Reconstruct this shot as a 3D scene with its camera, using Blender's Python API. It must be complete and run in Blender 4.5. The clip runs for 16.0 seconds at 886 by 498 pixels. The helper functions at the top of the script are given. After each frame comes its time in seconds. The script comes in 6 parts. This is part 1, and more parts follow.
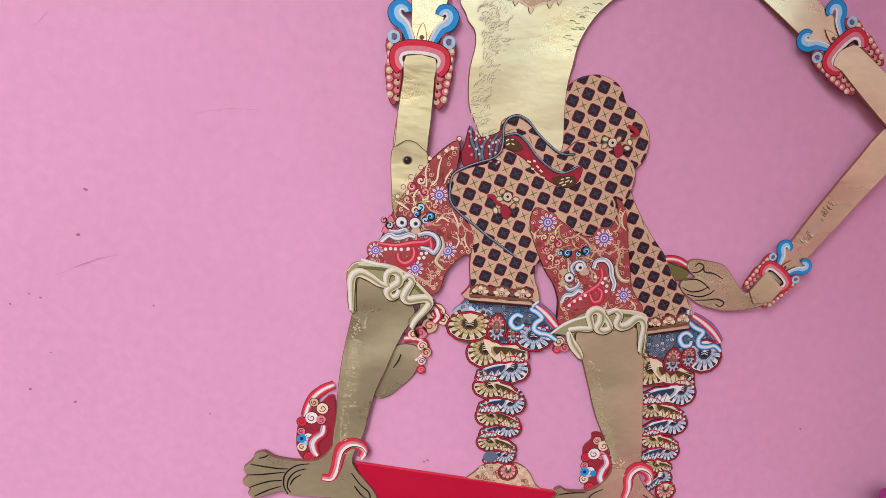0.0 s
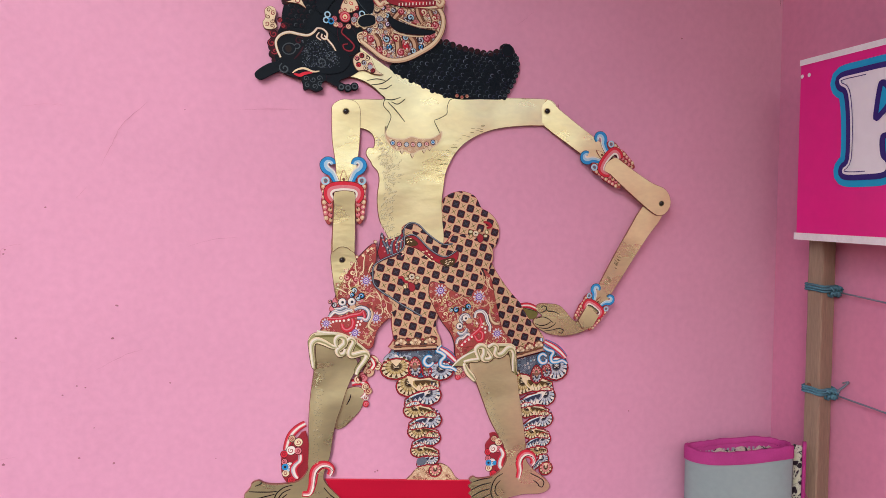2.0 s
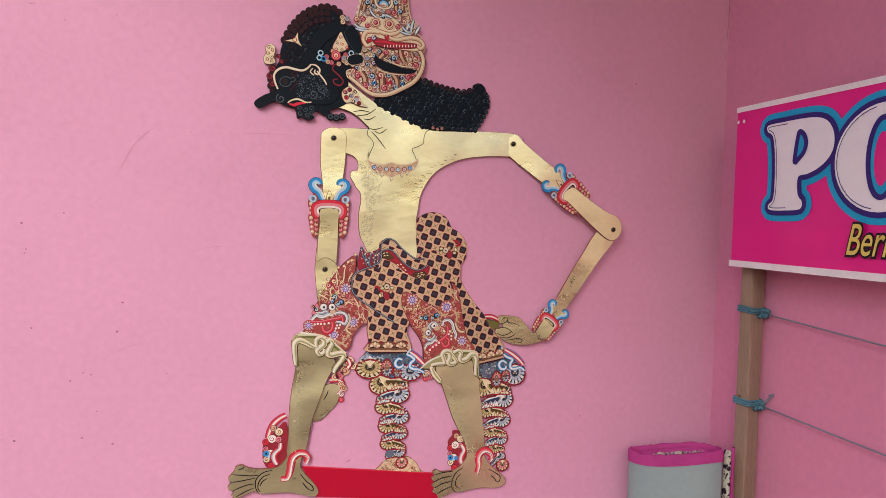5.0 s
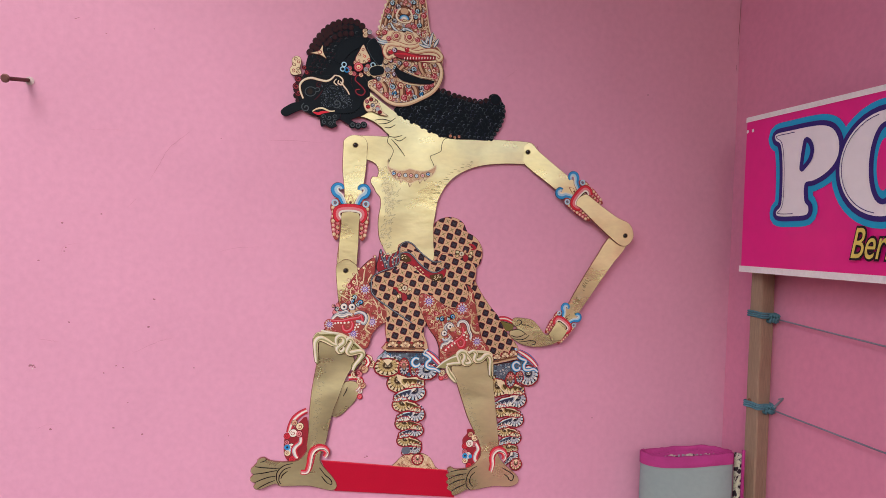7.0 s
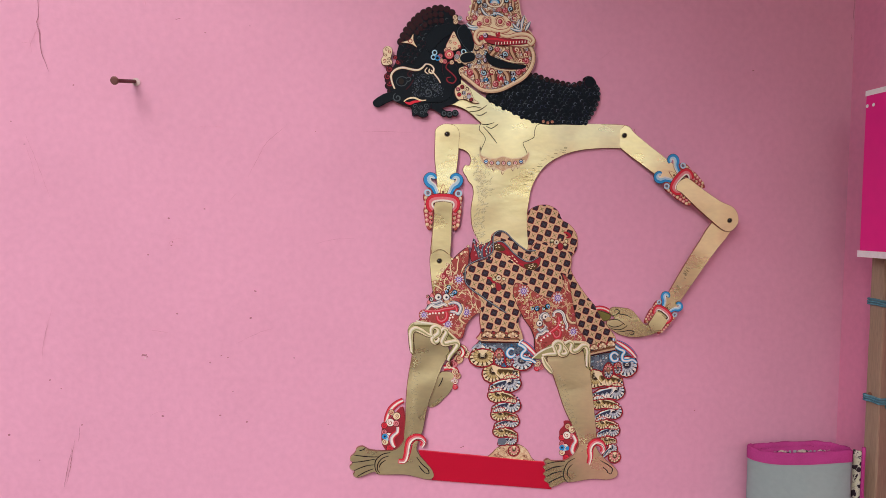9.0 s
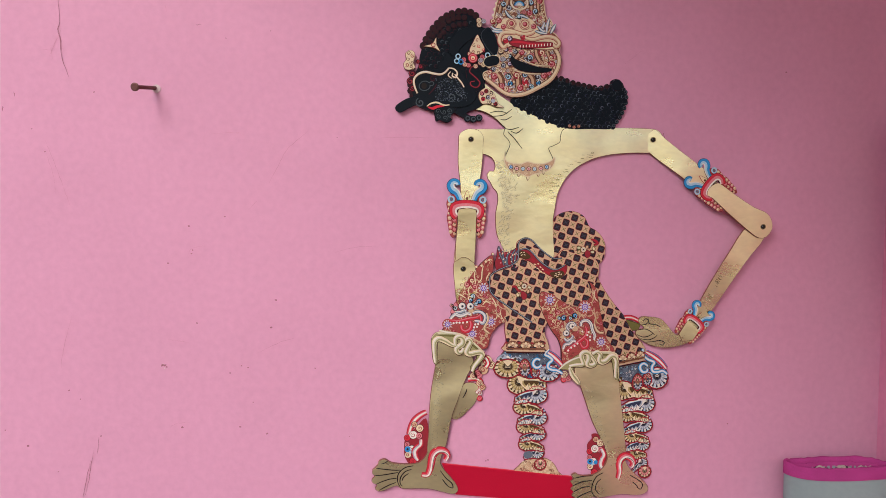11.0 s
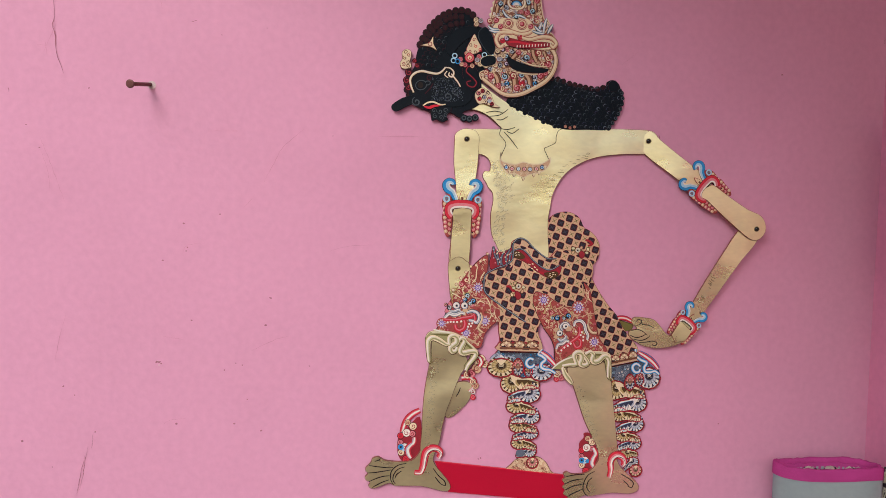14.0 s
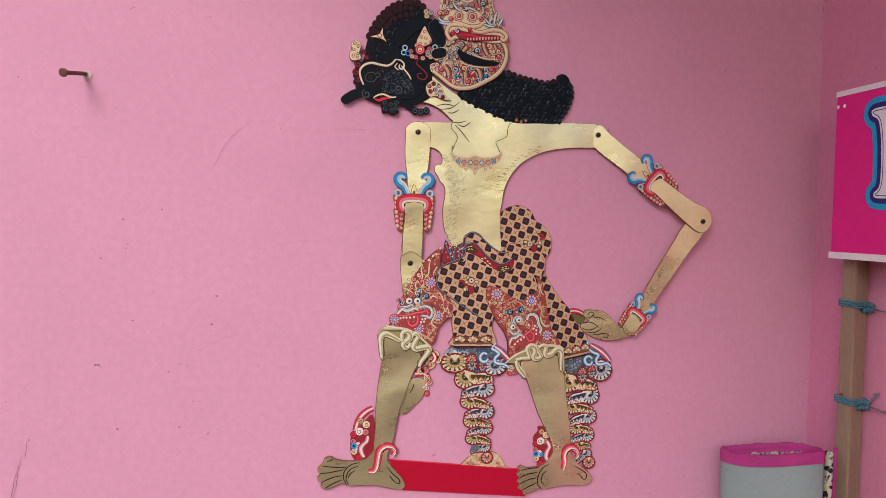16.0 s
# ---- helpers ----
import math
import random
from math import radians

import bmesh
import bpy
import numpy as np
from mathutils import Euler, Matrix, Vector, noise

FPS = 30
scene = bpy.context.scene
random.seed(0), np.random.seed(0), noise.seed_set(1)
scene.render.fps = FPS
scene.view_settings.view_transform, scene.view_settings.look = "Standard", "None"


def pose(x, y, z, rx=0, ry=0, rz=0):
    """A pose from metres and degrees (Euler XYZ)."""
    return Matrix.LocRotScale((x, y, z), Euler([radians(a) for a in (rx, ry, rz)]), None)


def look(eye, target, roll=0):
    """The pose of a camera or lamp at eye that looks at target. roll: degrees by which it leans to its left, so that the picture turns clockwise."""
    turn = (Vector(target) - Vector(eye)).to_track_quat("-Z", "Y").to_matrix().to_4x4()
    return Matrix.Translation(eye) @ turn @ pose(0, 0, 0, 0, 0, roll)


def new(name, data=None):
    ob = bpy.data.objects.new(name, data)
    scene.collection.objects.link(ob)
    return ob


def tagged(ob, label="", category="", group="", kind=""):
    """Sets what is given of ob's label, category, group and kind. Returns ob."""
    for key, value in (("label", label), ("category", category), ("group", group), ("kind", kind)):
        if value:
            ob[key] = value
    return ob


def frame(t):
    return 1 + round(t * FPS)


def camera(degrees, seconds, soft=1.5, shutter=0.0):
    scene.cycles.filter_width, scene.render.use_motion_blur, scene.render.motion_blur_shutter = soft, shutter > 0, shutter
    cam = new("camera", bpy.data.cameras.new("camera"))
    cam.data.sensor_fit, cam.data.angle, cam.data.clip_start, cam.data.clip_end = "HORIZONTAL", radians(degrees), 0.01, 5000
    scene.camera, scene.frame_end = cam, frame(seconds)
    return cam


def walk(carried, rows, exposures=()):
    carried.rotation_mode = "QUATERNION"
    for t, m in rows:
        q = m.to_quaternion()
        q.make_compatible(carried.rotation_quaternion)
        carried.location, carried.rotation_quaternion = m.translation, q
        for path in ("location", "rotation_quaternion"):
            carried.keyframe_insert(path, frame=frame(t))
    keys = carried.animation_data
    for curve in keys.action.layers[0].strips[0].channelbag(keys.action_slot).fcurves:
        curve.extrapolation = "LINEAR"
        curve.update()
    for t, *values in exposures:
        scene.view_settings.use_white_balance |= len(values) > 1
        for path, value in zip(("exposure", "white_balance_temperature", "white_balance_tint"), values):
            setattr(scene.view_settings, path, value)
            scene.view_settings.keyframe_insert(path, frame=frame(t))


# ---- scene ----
cam = camera(66.0, 16.0, 0.8)
PATH = [
    (0, (-0.038, -0.696, 1.428), (0.169, 1.256, 1.046), 5.4),
    (0.1, (-0.058, -0.728, 1.428), (0.144, 1.228, 1.064), 5.5),
    (0.2, (-0.068, -0.762, 1.438), (0.115, 1.195, 1.067), 4.9),
    (0.3, (-0.084, -0.793, 1.449), (0.114, 1.168, 1.108), 3.6),
    (0.4, (-0.088, -0.823, 1.462), (0.144, 1.139, 1.15), 3.2),
    (0.5, (-0.09, -0.849, 1.464), (0.185, 1.11, 1.168), 3.8),
    (0.6, (-0.094, -0.861, 1.468), (0.235, 1.091, 1.189), 4.4),
    (0.7, (-0.095, -0.875, 1.473), (0.298, 1.072, 1.238), 5),
    (0.8, (-0.097, -0.896, 1.48), (0.318, 1.053, 1.311), 5.2),
    (0.9, (-0.099, -0.918, 1.485), (0.318, 1.034, 1.351), 5.5),
    (1, (-0.102, -0.932, 1.486), (0.316, 1.02, 1.369), 4.9),
    (1.2, (-0.103, -0.954, 1.484), (0.318, 0.996, 1.349), 3.6),
    (1.3, (-0.102, -0.966, 1.484), (0.323, 0.985, 1.362), 2.3),
    (1.5, (-0.1, -0.99, 1.483), (0.335, 0.957, 1.342), 1.1),
    (1.7, (-0.102, -1.003, 1.476), (0.371, 0.93, 1.283), 0.6),
    (2, (-0.112, -1.025, 1.466), (0.378, 0.909, 1.329), -0.3),
    (2.2, (-0.113, -1.046, 1.467), (0.359, 0.896, 1.407), -0.7),
    (2.5, (-0.11, -1.073, 1.471), (0.295, 0.884, 1.399), -0.4),
    (2.7, (-0.111, -1.081, 1.468), (0.355, 0.861, 1.378), 0.1),
    (3, (-0.111, -1.094, 1.461), (0.407, 0.837, 1.418), 0.5),
    (3.2, (-0.106, -1.096, 1.46), (0.412, 0.836, 1.423), 0.9),
    (3.5, (-0.099, -1.094, 1.461), (0.38, 0.847, 1.427), 0.9),
    (3.7, (-0.105, -1.093, 1.454), (0.394, 0.843, 1.421), 0.9),
    (4, (-0.126, -1.11, 1.445), (0.411, 0.816, 1.394), 0.7),
    (4.2, (-0.119, -1.123, 1.455), (0.401, 0.807, 1.391), 0.8),
    (4.5, (-0.11, -1.139, 1.465), (0.385, 0.798, 1.396), 1.3),
    (4.7, (-0.113, -1.146, 1.467), (0.402, 0.785, 1.385), 1.8),
    (6.8, (-0.109, -1.207, 1.449), (0.37, 0.734, 1.415), 1.7),
    (7, (-0.114, -1.203, 1.443), (0.338, 0.745, 1.413), 2.2),
    (7.5, (-0.12, -1.197, 1.447), (0.325, 0.752, 1.397), 2.2),
    (7.7, (-0.119, -1.191, 1.446), (0.361, 0.749, 1.376), 1.9),
    (8, (-0.119, -1.185, 1.444), (0.261, 0.777, 1.36), 1.7),
    (8.2, (-0.121, -1.18, 1.444), (0.172, 0.796, 1.352), 1.4),
    (8.3, (-0.122, -1.178, 1.444), (0.142, 0.802, 1.356), 1.2),
    (8.5, (-0.123, -1.173, 1.444), (0.112, 0.81, 1.336), 0.8),
    (8.7, (-0.132, -1.178, 1.448), (0.086, 0.808, 1.351), 1.3),
    (9, (-0.144, -1.181, 1.449), (0.094, 0.803, 1.369), 1.2),
    (9.2, (-0.143, -1.178, 1.448), (0.106, 0.805, 1.373), 0.7),
    (11.3, (-0.155, -1.152, 1.446), (0.025, 0.839, 1.391), 1),
    (11.5, (-0.156, -1.154, 1.446), (0.016, 0.838, 1.391), 1),
    (11.7, (-0.153, -1.157, 1.451), (0.006, 0.837, 1.402), 1.2),
    (12, (-0.148, -1.16, 1.456), (0.03, 0.831, 1.393), 1.3),
    (12.5, (-0.151, -1.164, 1.468), (0.042, 0.825, 1.39), 1.2),
    (13, (-0.15, -1.162, 1.459), (0.043, 0.828, 1.401), 1.2),
    (13.2, (-0.152, -1.162, 1.461), (0.047, 0.827, 1.386), 0.9),
    (13.5, (-0.156, -1.159, 1.462), (0.041, 0.829, 1.377), 1.3),
    (14, (-0.152, -1.155, 1.462), (0.05, 0.833, 1.378), 1.6),
    (14.5, (-0.159, -1.154, 1.462), (0.069, 0.831, 1.365), 1.6),
    (14.7, (-0.157, -1.15, 1.46), (0.054, 0.836, 1.365), 1.5),
    (15, (-0.156, -1.147, 1.457), (0.074, 0.837, 1.364), 1.4),
    (15.5, (-0.154, -1.147, 1.455), (0.083, 0.838, 1.371), 1.4),
    (15.7, (-0.153, -1.146, 1.456), (0.159, 0.827, 1.354), 1.3),
    (15.8, (-0.152, -1.142, 1.453), (0.177, 0.829, 1.35), 1.3),
    (16, (-0.155, -1.141, 1.452), (0.194, 0.826, 1.372), 1.2),
]

walk(cam, [(t, look(eye, target, roll)) for t, eye, target, roll in PATH],
     exposures=[(0.0, 0.27, 5650, 15), (0.3, 0.21, 5700, 15), (0.7, 0.14, 5850, 15), (1.0, 0.26, 6000, 15), (2.5, 0.31, 6150, 15), (3.5, 0.28, 6250, 14), (4.5, 0.25, 6300, 14), (7.0, 0.18, 6300, 14), (8.5, 0.17, 6150, 13), (9.0, 0.17, 6350, 14), (11.5, 0.1, 6150, 14), (12.0, -0.06, 6150, 14), (12.5, 0.08, 6150, 14), (13.0, 0.11, 6050, 14), (14.5, 0.11, 6300, 14), (16.0, 0.13, 6300, 14)])

# ---- daylight: a bright, hazy sky in front of the wall ----
world = bpy.data.worlds.new("sky")
scene.world = world
world.use_nodes = True
wn = world.node_tree.nodes
sky = wn.new("ShaderNodeTexSky")
sky.sky_type = "NISHITA"
sky.sun_disc = False
sky.sun_elevation = radians(37)
sky.sun_rotation = radians(205)
sky.dust_density = 3.0
sky.air_density = 1.2
world.node_tree.links.new(sky.outputs[0], wn["Background"].inputs[0])
wn["Background"].inputs[1].default_value = 0.15
sun = new("sun", bpy.data.lights.new("sun", "SUN"))
sun.data.energy = 1.15
sun.data.angle = radians(24)
sun.data.color = (1.0, 0.95, 0.93)
sun.matrix_world = look((-0.42, -0.70, 0.58), (0.0, 0.0, 0.0))

# ---- materials ----
def material(name, base, rough=0.6, metal=0.0, var=0.12, fine=400.0, coarse=6.0, bump=0.15, spec=0.15, dist=0.0008):
    """Painted or natural surface with coarse and fine variation and a fine relief, in object metres."""
    m = bpy.data.materials.new(name)
    m.use_nodes = True
    nt = m.node_tree
    n, l = nt.nodes, nt.links
    b = n["Principled BSDF"]
    tc = n.new("ShaderNodeTexCoord")
    big = n.new("ShaderNodeTexNoise")
    big.inputs["Scale"].default_value = coarse
    big.inputs["Detail"].default_value = 5
    small = n.new("ShaderNodeTexNoise")
    small.inputs["Scale"].default_value = fine
    small.inputs["Detail"].default_value = 3
    mix = n.new("ShaderNodeMath")
    mix.operation = "ADD"
    l.new(tc.outputs["Object"], big.inputs["Vector"])
    l.new(tc.outputs["Object"], small.inputs["Vector"])
    l.new(big.outputs["Fac"], mix.inputs[0])
    l.new(small.outputs["Fac"], mix.inputs[1])
    span = n.new("ShaderNodeMapRange")
    span.inputs["From Min"].default_value = 0.6
    span.inputs["From Max"].default_value = 1.4
    span.inputs["To Min"].default_value = 1 - var
    span.inputs["To Max"].default_value = 1 + var
    l.new(mix.outputs[0], span.inputs["Value"])
    tint = n.new("ShaderNodeMix")
    tint.data_type = "RGBA"
    tint.blend_type = "MULTIPLY"
    tint.inputs["Factor"].default_value = 1.0
    tint.inputs["A"].default_value = (*base, 1)
    l.new(span.outputs[0], tint.inputs["B"])
    l.new(tint.outputs["Result"], b.inputs["Base Color"])
    b.inputs["Roughness"].default_value = rough
    b.inputs["Metallic"].default_value = metal
    b.inputs["Specular IOR Level"].default_value = spec
    bp = n.new("ShaderNodeBump")
    bp.inputs["Strength"].default_value = bump
    bp.inputs["Distance"].default_value = dist
    l.new(mix.outputs[0], bp.inputs["Height"])
    l.new(bp.outputs["Normal"], b.inputs["Normal"])
    return m


PINK_WALL = material("pink_wall_paint", (0.695, 0.346, 0.503), 0.62, var=0.065, fine=90, coarse=4.5, bump=0.25, dist=0.0015)
# side wall's pink, reddened in its colour to stand for bounced warm light
BOUNCE_PINK_WALL = material("pink_wall_bounce_tint", (0.75, 0.295, 0.445), 0.62, var=0.07, fine=90, coarse=4.5, bump=0.25, dist=0.0015)
WHITE_WALL = material("white_wall_paint", (0.66, 0.70, 0.72), 0.6, var=0.03, fine=90, coarse=3, bump=0.2)
CONCRETE = material("brown_cement", (0.22, 0.11, 0.055), 0.8, var=0.15, fine=60, coarse=2, bump=0.4)
UNSEEN_CEILING = material("unseen_ceiling_brown", (0.52, 0.27, 0.17), 0.8, var=0.05, fine=60, coarse=2)
CRACK = material("dark_hairline_crack", (0.36, 0.15, 0.20), 0.9, var=0.2)
FAINT = material("faint_hairline_crack", (0.58, 0.27, 0.37), 0.9, var=0.2)
CHIP = material("bare_plaster_chip", (0.62, 0.50, 0.50), 0.9, var=0.25, fine=900)
GOLD = material("gold_leaf_paint", (0.84, 0.775, 0.46), 0.33, metal=0.80, var=0.08, fine=130, coarse=14, bump=0.16, dist=0.002)
LEATHER = material("dark_leather_edge", (0.05, 0.014, 0.014), 0.6)
BLACK = material("black_lacquer", (0.004, 0.009, 0.015), 0.42, var=0.3, fine=500, bump=0.3, spec=0.12)
CURL_AND_SHEEN = material("black_curl_and_sheen_lacquer", (0.045, 0.065, 0.08), 0.3, var=0.4, fine=500, spec=0.35)
INK = material("dark_ink_line", (0.02, 0.015, 0.014), 0.6)
RED = material("red_paint", (0.62, 0.03, 0.055), 0.45)
SCARLET = material("scarlet_board_paint", (0.47, 0.008, 0.035), 0.42, var=0.06)
ROSE = material("rose_paint", (0.66, 0.22, 0.25), 0.5)
WHITE = material("white_paint", (0.80, 0.77, 0.70), 0.5, var=0.06)
CREAM = material("cream_paint", (0.77, 0.67, 0.45), 0.5, var=0.12)
PEACH = material("peach_cloth_paint", (0.62, 0.43, 0.27), 0.5, var=0.2, fine=700)
BROWN = material("brown_paint", (0.19, 0.08, 0.045), 0.55)
MAROON = material("maroon_paint", (0.30, 0.026, 0.040), 0.5, var=0.18, fine=700)
WINE = material("wine_hair_paint", (0.040, 0.006, 0.014), 0.42)
NAVY = material("navy_paint", (0.030, 0.019, 0.026), 0.45, var=0.3, fine=600)
SLATE = material("slate_blue_paint", (0.13, 0.165, 0.22), 0.5, var=0.2)
BLUE = material("bright_blue_paint", (0.03, 0.28, 0.62), 0.45)
SKY = material("pale_blue_paint", (0.38, 0.62, 0.76), 0.5)
VIOLET = material("violet_paint", (0.17, 0.11, 0.42), 0.5)
OLIVE = material("olive_paint", (0.16, 0.15, 0.045), 0.5)
PALE_OLIVE = material("pale_olive_paint", (0.62, 0.62, 0.42), 0.5)
YELLOW = material("ochre_yellow_paint", (0.47, 0.37, 0.15), 0.5, var=0.25, fine=300, coarse=60)
LILAC = material("lilac_paint", (0.66, 0.58, 0.78), 0.5)
MID_OLIVE = material("mid_olive_paint", (0.34, 0.33, 0.15), 0.5)
DEEP_OLIVE = material("deep_olive_paint", (0.085, 0.05, 0.02), 0.5)
GILT_SHADE = material("deep_gilt_shade_paint", (0.40, 0.35, 0.16), 0.5)
EDGE = material("cut_leather_edge", (0.24, 0.10, 0.07), 0.6)
CHESTNUT = material("chestnut_paint", (0.27, 0.115, 0.075), 0.5, var=0.25, fine=700)
PALE_BLUE = material("grey_blue_paint", (0.40, 0.46, 0.54), 0.5, var=0.25, fine=300, coarse=60)
DEEP_BLUE = material("deep_blue_paint", (0.035, 0.045, 0.085), 0.5)
CARMINE = material("carmine_rim_paint", (0.42, 0.022, 0.04), 0.5)
STAR = material("dusky_blue_star_paint", (0.058, 0.055, 0.075), 0.5)
STEEL = material("rusty_nail_steel", (0.16, 0.075, 0.07), 0.5, metal=0.6, var=0.3, fine=900)
VINYL = material("magenta_banner_vinyl", (0.86, 0.014, 0.28), 0.28, var=0.05, fine=40, coarse=5, bump=0.1, dist=0.002, spec=0.5)
BAN_WHITE = material("white_banner_print", (0.93, 0.96, 0.99), 0.3, var=0.04, fine=60, coarse=12, bump=0.08, spec=0.5)
BAN_BLUE = material("cyan_banner_print", (0.02, 0.42, 0.72), 0.3, var=0.04, fine=60, coarse=12)
BAN_NAVY = material("indigo_banner_print", (0.045, 0.03, 0.21), 0.35, var=0.04)
BAN_YELLOW = material("yellow_banner_print", (0.80, 0.68, 0.16), 0.35, var=0.04)
BAN_BLACK = material("black_banner_print", (0.02, 0.015, 0.02), 0.35)
HEM = material("white_banner_hem", (0.90, 0.91, 0.92), 0.5, var=0.08, fine=200, coarse=20)
ROPE = material("teal_rope", (0.10, 0.25, 0.32), 0.75, var=0.35, fine=1200, bump=0.6)
CORD = material("grey_blue_cord", (0.26, 0.28, 0.34), 0.75, var=0.25, fine=1200, bump=0.6)
MAT_GREY = material("grey_mat_backing", (0.25, 0.315, 0.315), 0.42, var=0.06, fine=120, coarse=7, bump=0.03)
BINDING = material("magenta_fabric_binding", (0.43, 0.05, 0.23), 0.85, var=0.22, fine=900, coarse=25, bump=0.8)
LINING = material("printed_mat_lining", (0.62, 0.60, 0.56), 0.6, var=0.2, fine=300)


def wood_material():
    m = material("weathered_batten_wood", (0.30, 0.215, 0.155), 0.75, var=0.3, fine=220, coarse=7, bump=0.6, dist=0.001)
    nt = m.node_tree
    tc = [x for x in nt.nodes if x.type == "TEX_COORD"][0]
    mp = nt.nodes.new("ShaderNodeMapping")
    mp.inputs["Scale"].default_value = (4.0, 4.0, 0.22)
    nt.links.new(tc.outputs["Object"], mp.inputs["Vector"])
    for x in nt.nodes:
        if x.type == "TEX_NOISE":
            nt.links.new(mp.outputs[0], x.inputs["Vector"])
    return m


WOOD = wood_material()


def streak_gold():
    """Uneven, brushed gilding: broad dents, slanting streaks and a patchy polish."""
    n, l = GOLD.node_tree.nodes, GOLD.node_tree.links
    tc = [x for x in n if x.type == "TEX_COORD"][0]
    mp = n.new("ShaderNodeMapping")
    mp.inputs["Rotation"].default_value = (0, radians(38), 0)
    mp.inputs["Scale"].default_value = (0.6, 1.0, 1.25)
    l.new(tc.outputs["Object"], mp.inputs["Vector"])
    noises = [x for x in n if x.type == "TEX_NOISE"]
    for x in noises:
        l.new(mp.outputs[0], x.inputs["Vector"])
    fine = n.new("ShaderNodeMath")
    fine.operation = "MULTIPLY_ADD"
    fine.inputs[1].default_value = 0.035
    l.new(noises[1].outputs["Fac"], fine.inputs[0])
    l.new(noises[0].outputs["Fac"], fine.inputs[2])
    bump = [x for x in n if x.type == "BUMP"][0]
    bump.inputs["Strength"].default_value = 0.8
    bump.inputs["Distance"].default_value = 0.0026
    l.new(fine.outputs[0], bump.inputs["Height"])
    warp = n.new("ShaderNodeTexNoise")
    warp.inputs["Scale"].default_value = 7.0
    warp.inputs["Detail"].default_value = 1.0
    l.new(tc.outputs["Object"], warp.inputs["Vector"])
    buckle = n.new("ShaderNodeBump")
    buckle.inputs["Strength"].default_value = 1.0
    buckle.inputs["Distance"].default_value = 0.012
    l.new(warp.outputs["Fac"], buckle.inputs["Height"])
    l.new(buckle.outputs["Normal"], bump.inputs["Normal"])
    polish = n.new("ShaderNodeMapRange")
    polish.inputs["From Min"].default_value = 0.35
    polish.inputs["From Max"].default_value = 0.65
    polish.inputs["To Min"].default_value = 0.24
    polish.inputs["To Max"].default_value = 0.38
    l.new(noises[0].outputs["Fac"], polish.inputs["Value"])
    l.new(polish.outputs[0], n["Principled BSDF"].inputs["Roughness"])


streak_gold()


def print_lining():
    """Cream lining with dark and greenish swirls."""
    n, l = LINING.node_tree.nodes, LINING.node_tree.links
    tc = [x for x in n if x.type == "TEX_COORD"][0]
    wv = n.new("ShaderNodeTexNoise")
    wv.inputs["Scale"].default_value = 60
    wv.inputs["Detail"].default_value = 1
    wv.inputs["Distortion"].default_value = 2.5
    l.new(tc.outputs["Object"], wv.inputs["Vector"])
    ramp = n.new("ShaderNodeValToRGB")
    e = ramp.color_ramp.elements
    e[0].position, e[0].color = 0.44, (0.03, 0.02, 0.03, 1)
    e[1].position, e[1].color = 0.47, (0.60, 0.58, 0.50, 1)
    for at, tone in ((0.52, (0.62, 0.60, 0.52, 1)), (0.55, (0.30, 0.28, 0.24, 1)), (0.58, (0.60, 0.60, 0.46, 1))):
        e.new(at).color = tone
    l.new(wv.outputs["Fac"], ramp.inputs["Fac"])
    l.new(ramp.outputs["Color"], n["Principled BSDF"].inputs["Base Color"])


print_lining()


HAIRLINE = material("pale_hair_highlight", (0.80, 0.77, 0.52), 0.45, metal=0.3)
CRIMSON = material("crimson_cloth_paint", (0.36, 0.07, 0.065), 0.5, var=0.25, fine=500, coarse=40)

# ---- building helpers ----
def mesh_object(name, bm, mats, parent=None, label=""):
    me = bpy.data.meshes.new(name)
    bmesh.ops.recalc_face_normals(bm, faces=bm.faces[:])
    bm.to_mesh(me)
    bm.free()
    for m in mats if isinstance(mats, (list, tuple)) else [mats]:
        me.materials.append(m)
    ob = new(name, me)
    if parent:
        ob.parent = parent
    if label:
        tagged(ob, label)
    return ob


def part(name, bm, mat, parent, label=""):
    return mesh_object(name, bm, mat, parent, label)


def add_box(bm, x0, y0, z0, x1, y1, z1, bevel=0.0, segments=2):
    made = bmesh.ops.create_cube(bm, size=1.0)["verts"]
    bmesh.ops.scale(bm, vec=(x1 - x0, y1 - y0, z1 - z0), verts=made)
    bmesh.ops.translate(bm, vec=((x0 + x1) / 2, (y0 + y1) / 2, (z0 + z1) / 2), verts=made)
    if bevel:
        edges = list({e for v in made for e in v.link_edges})
        bmesh.ops.bevel(bm, geom=edges, offset=bevel, segments=segments, affect="EDGES")


def smooth_path(pts, closed=False, n=5):
    """A smooth curve through a few points."""
    p = [Vector(q) for q in pts]
    out, m = [], len(p)
    for i in range(m if closed else m - 1):
        a = p[(i - 1) % m] if closed or i else p[0]
        b, c = p[i], p[(i + 1) % m]
        d = p[(i + 2) % m] if closed or i + 2 < m else p[-1]
        for k in range(n):
            t = k / n
            out.append(0.5 * (2 * b + (c - a) * t + (2 * a - 5 * b + 4 * c - d) * t * t + (3 * b - 3 * c + d - a) * t ** 3))
    if not closed:
        out.append(p[-1])
    return out


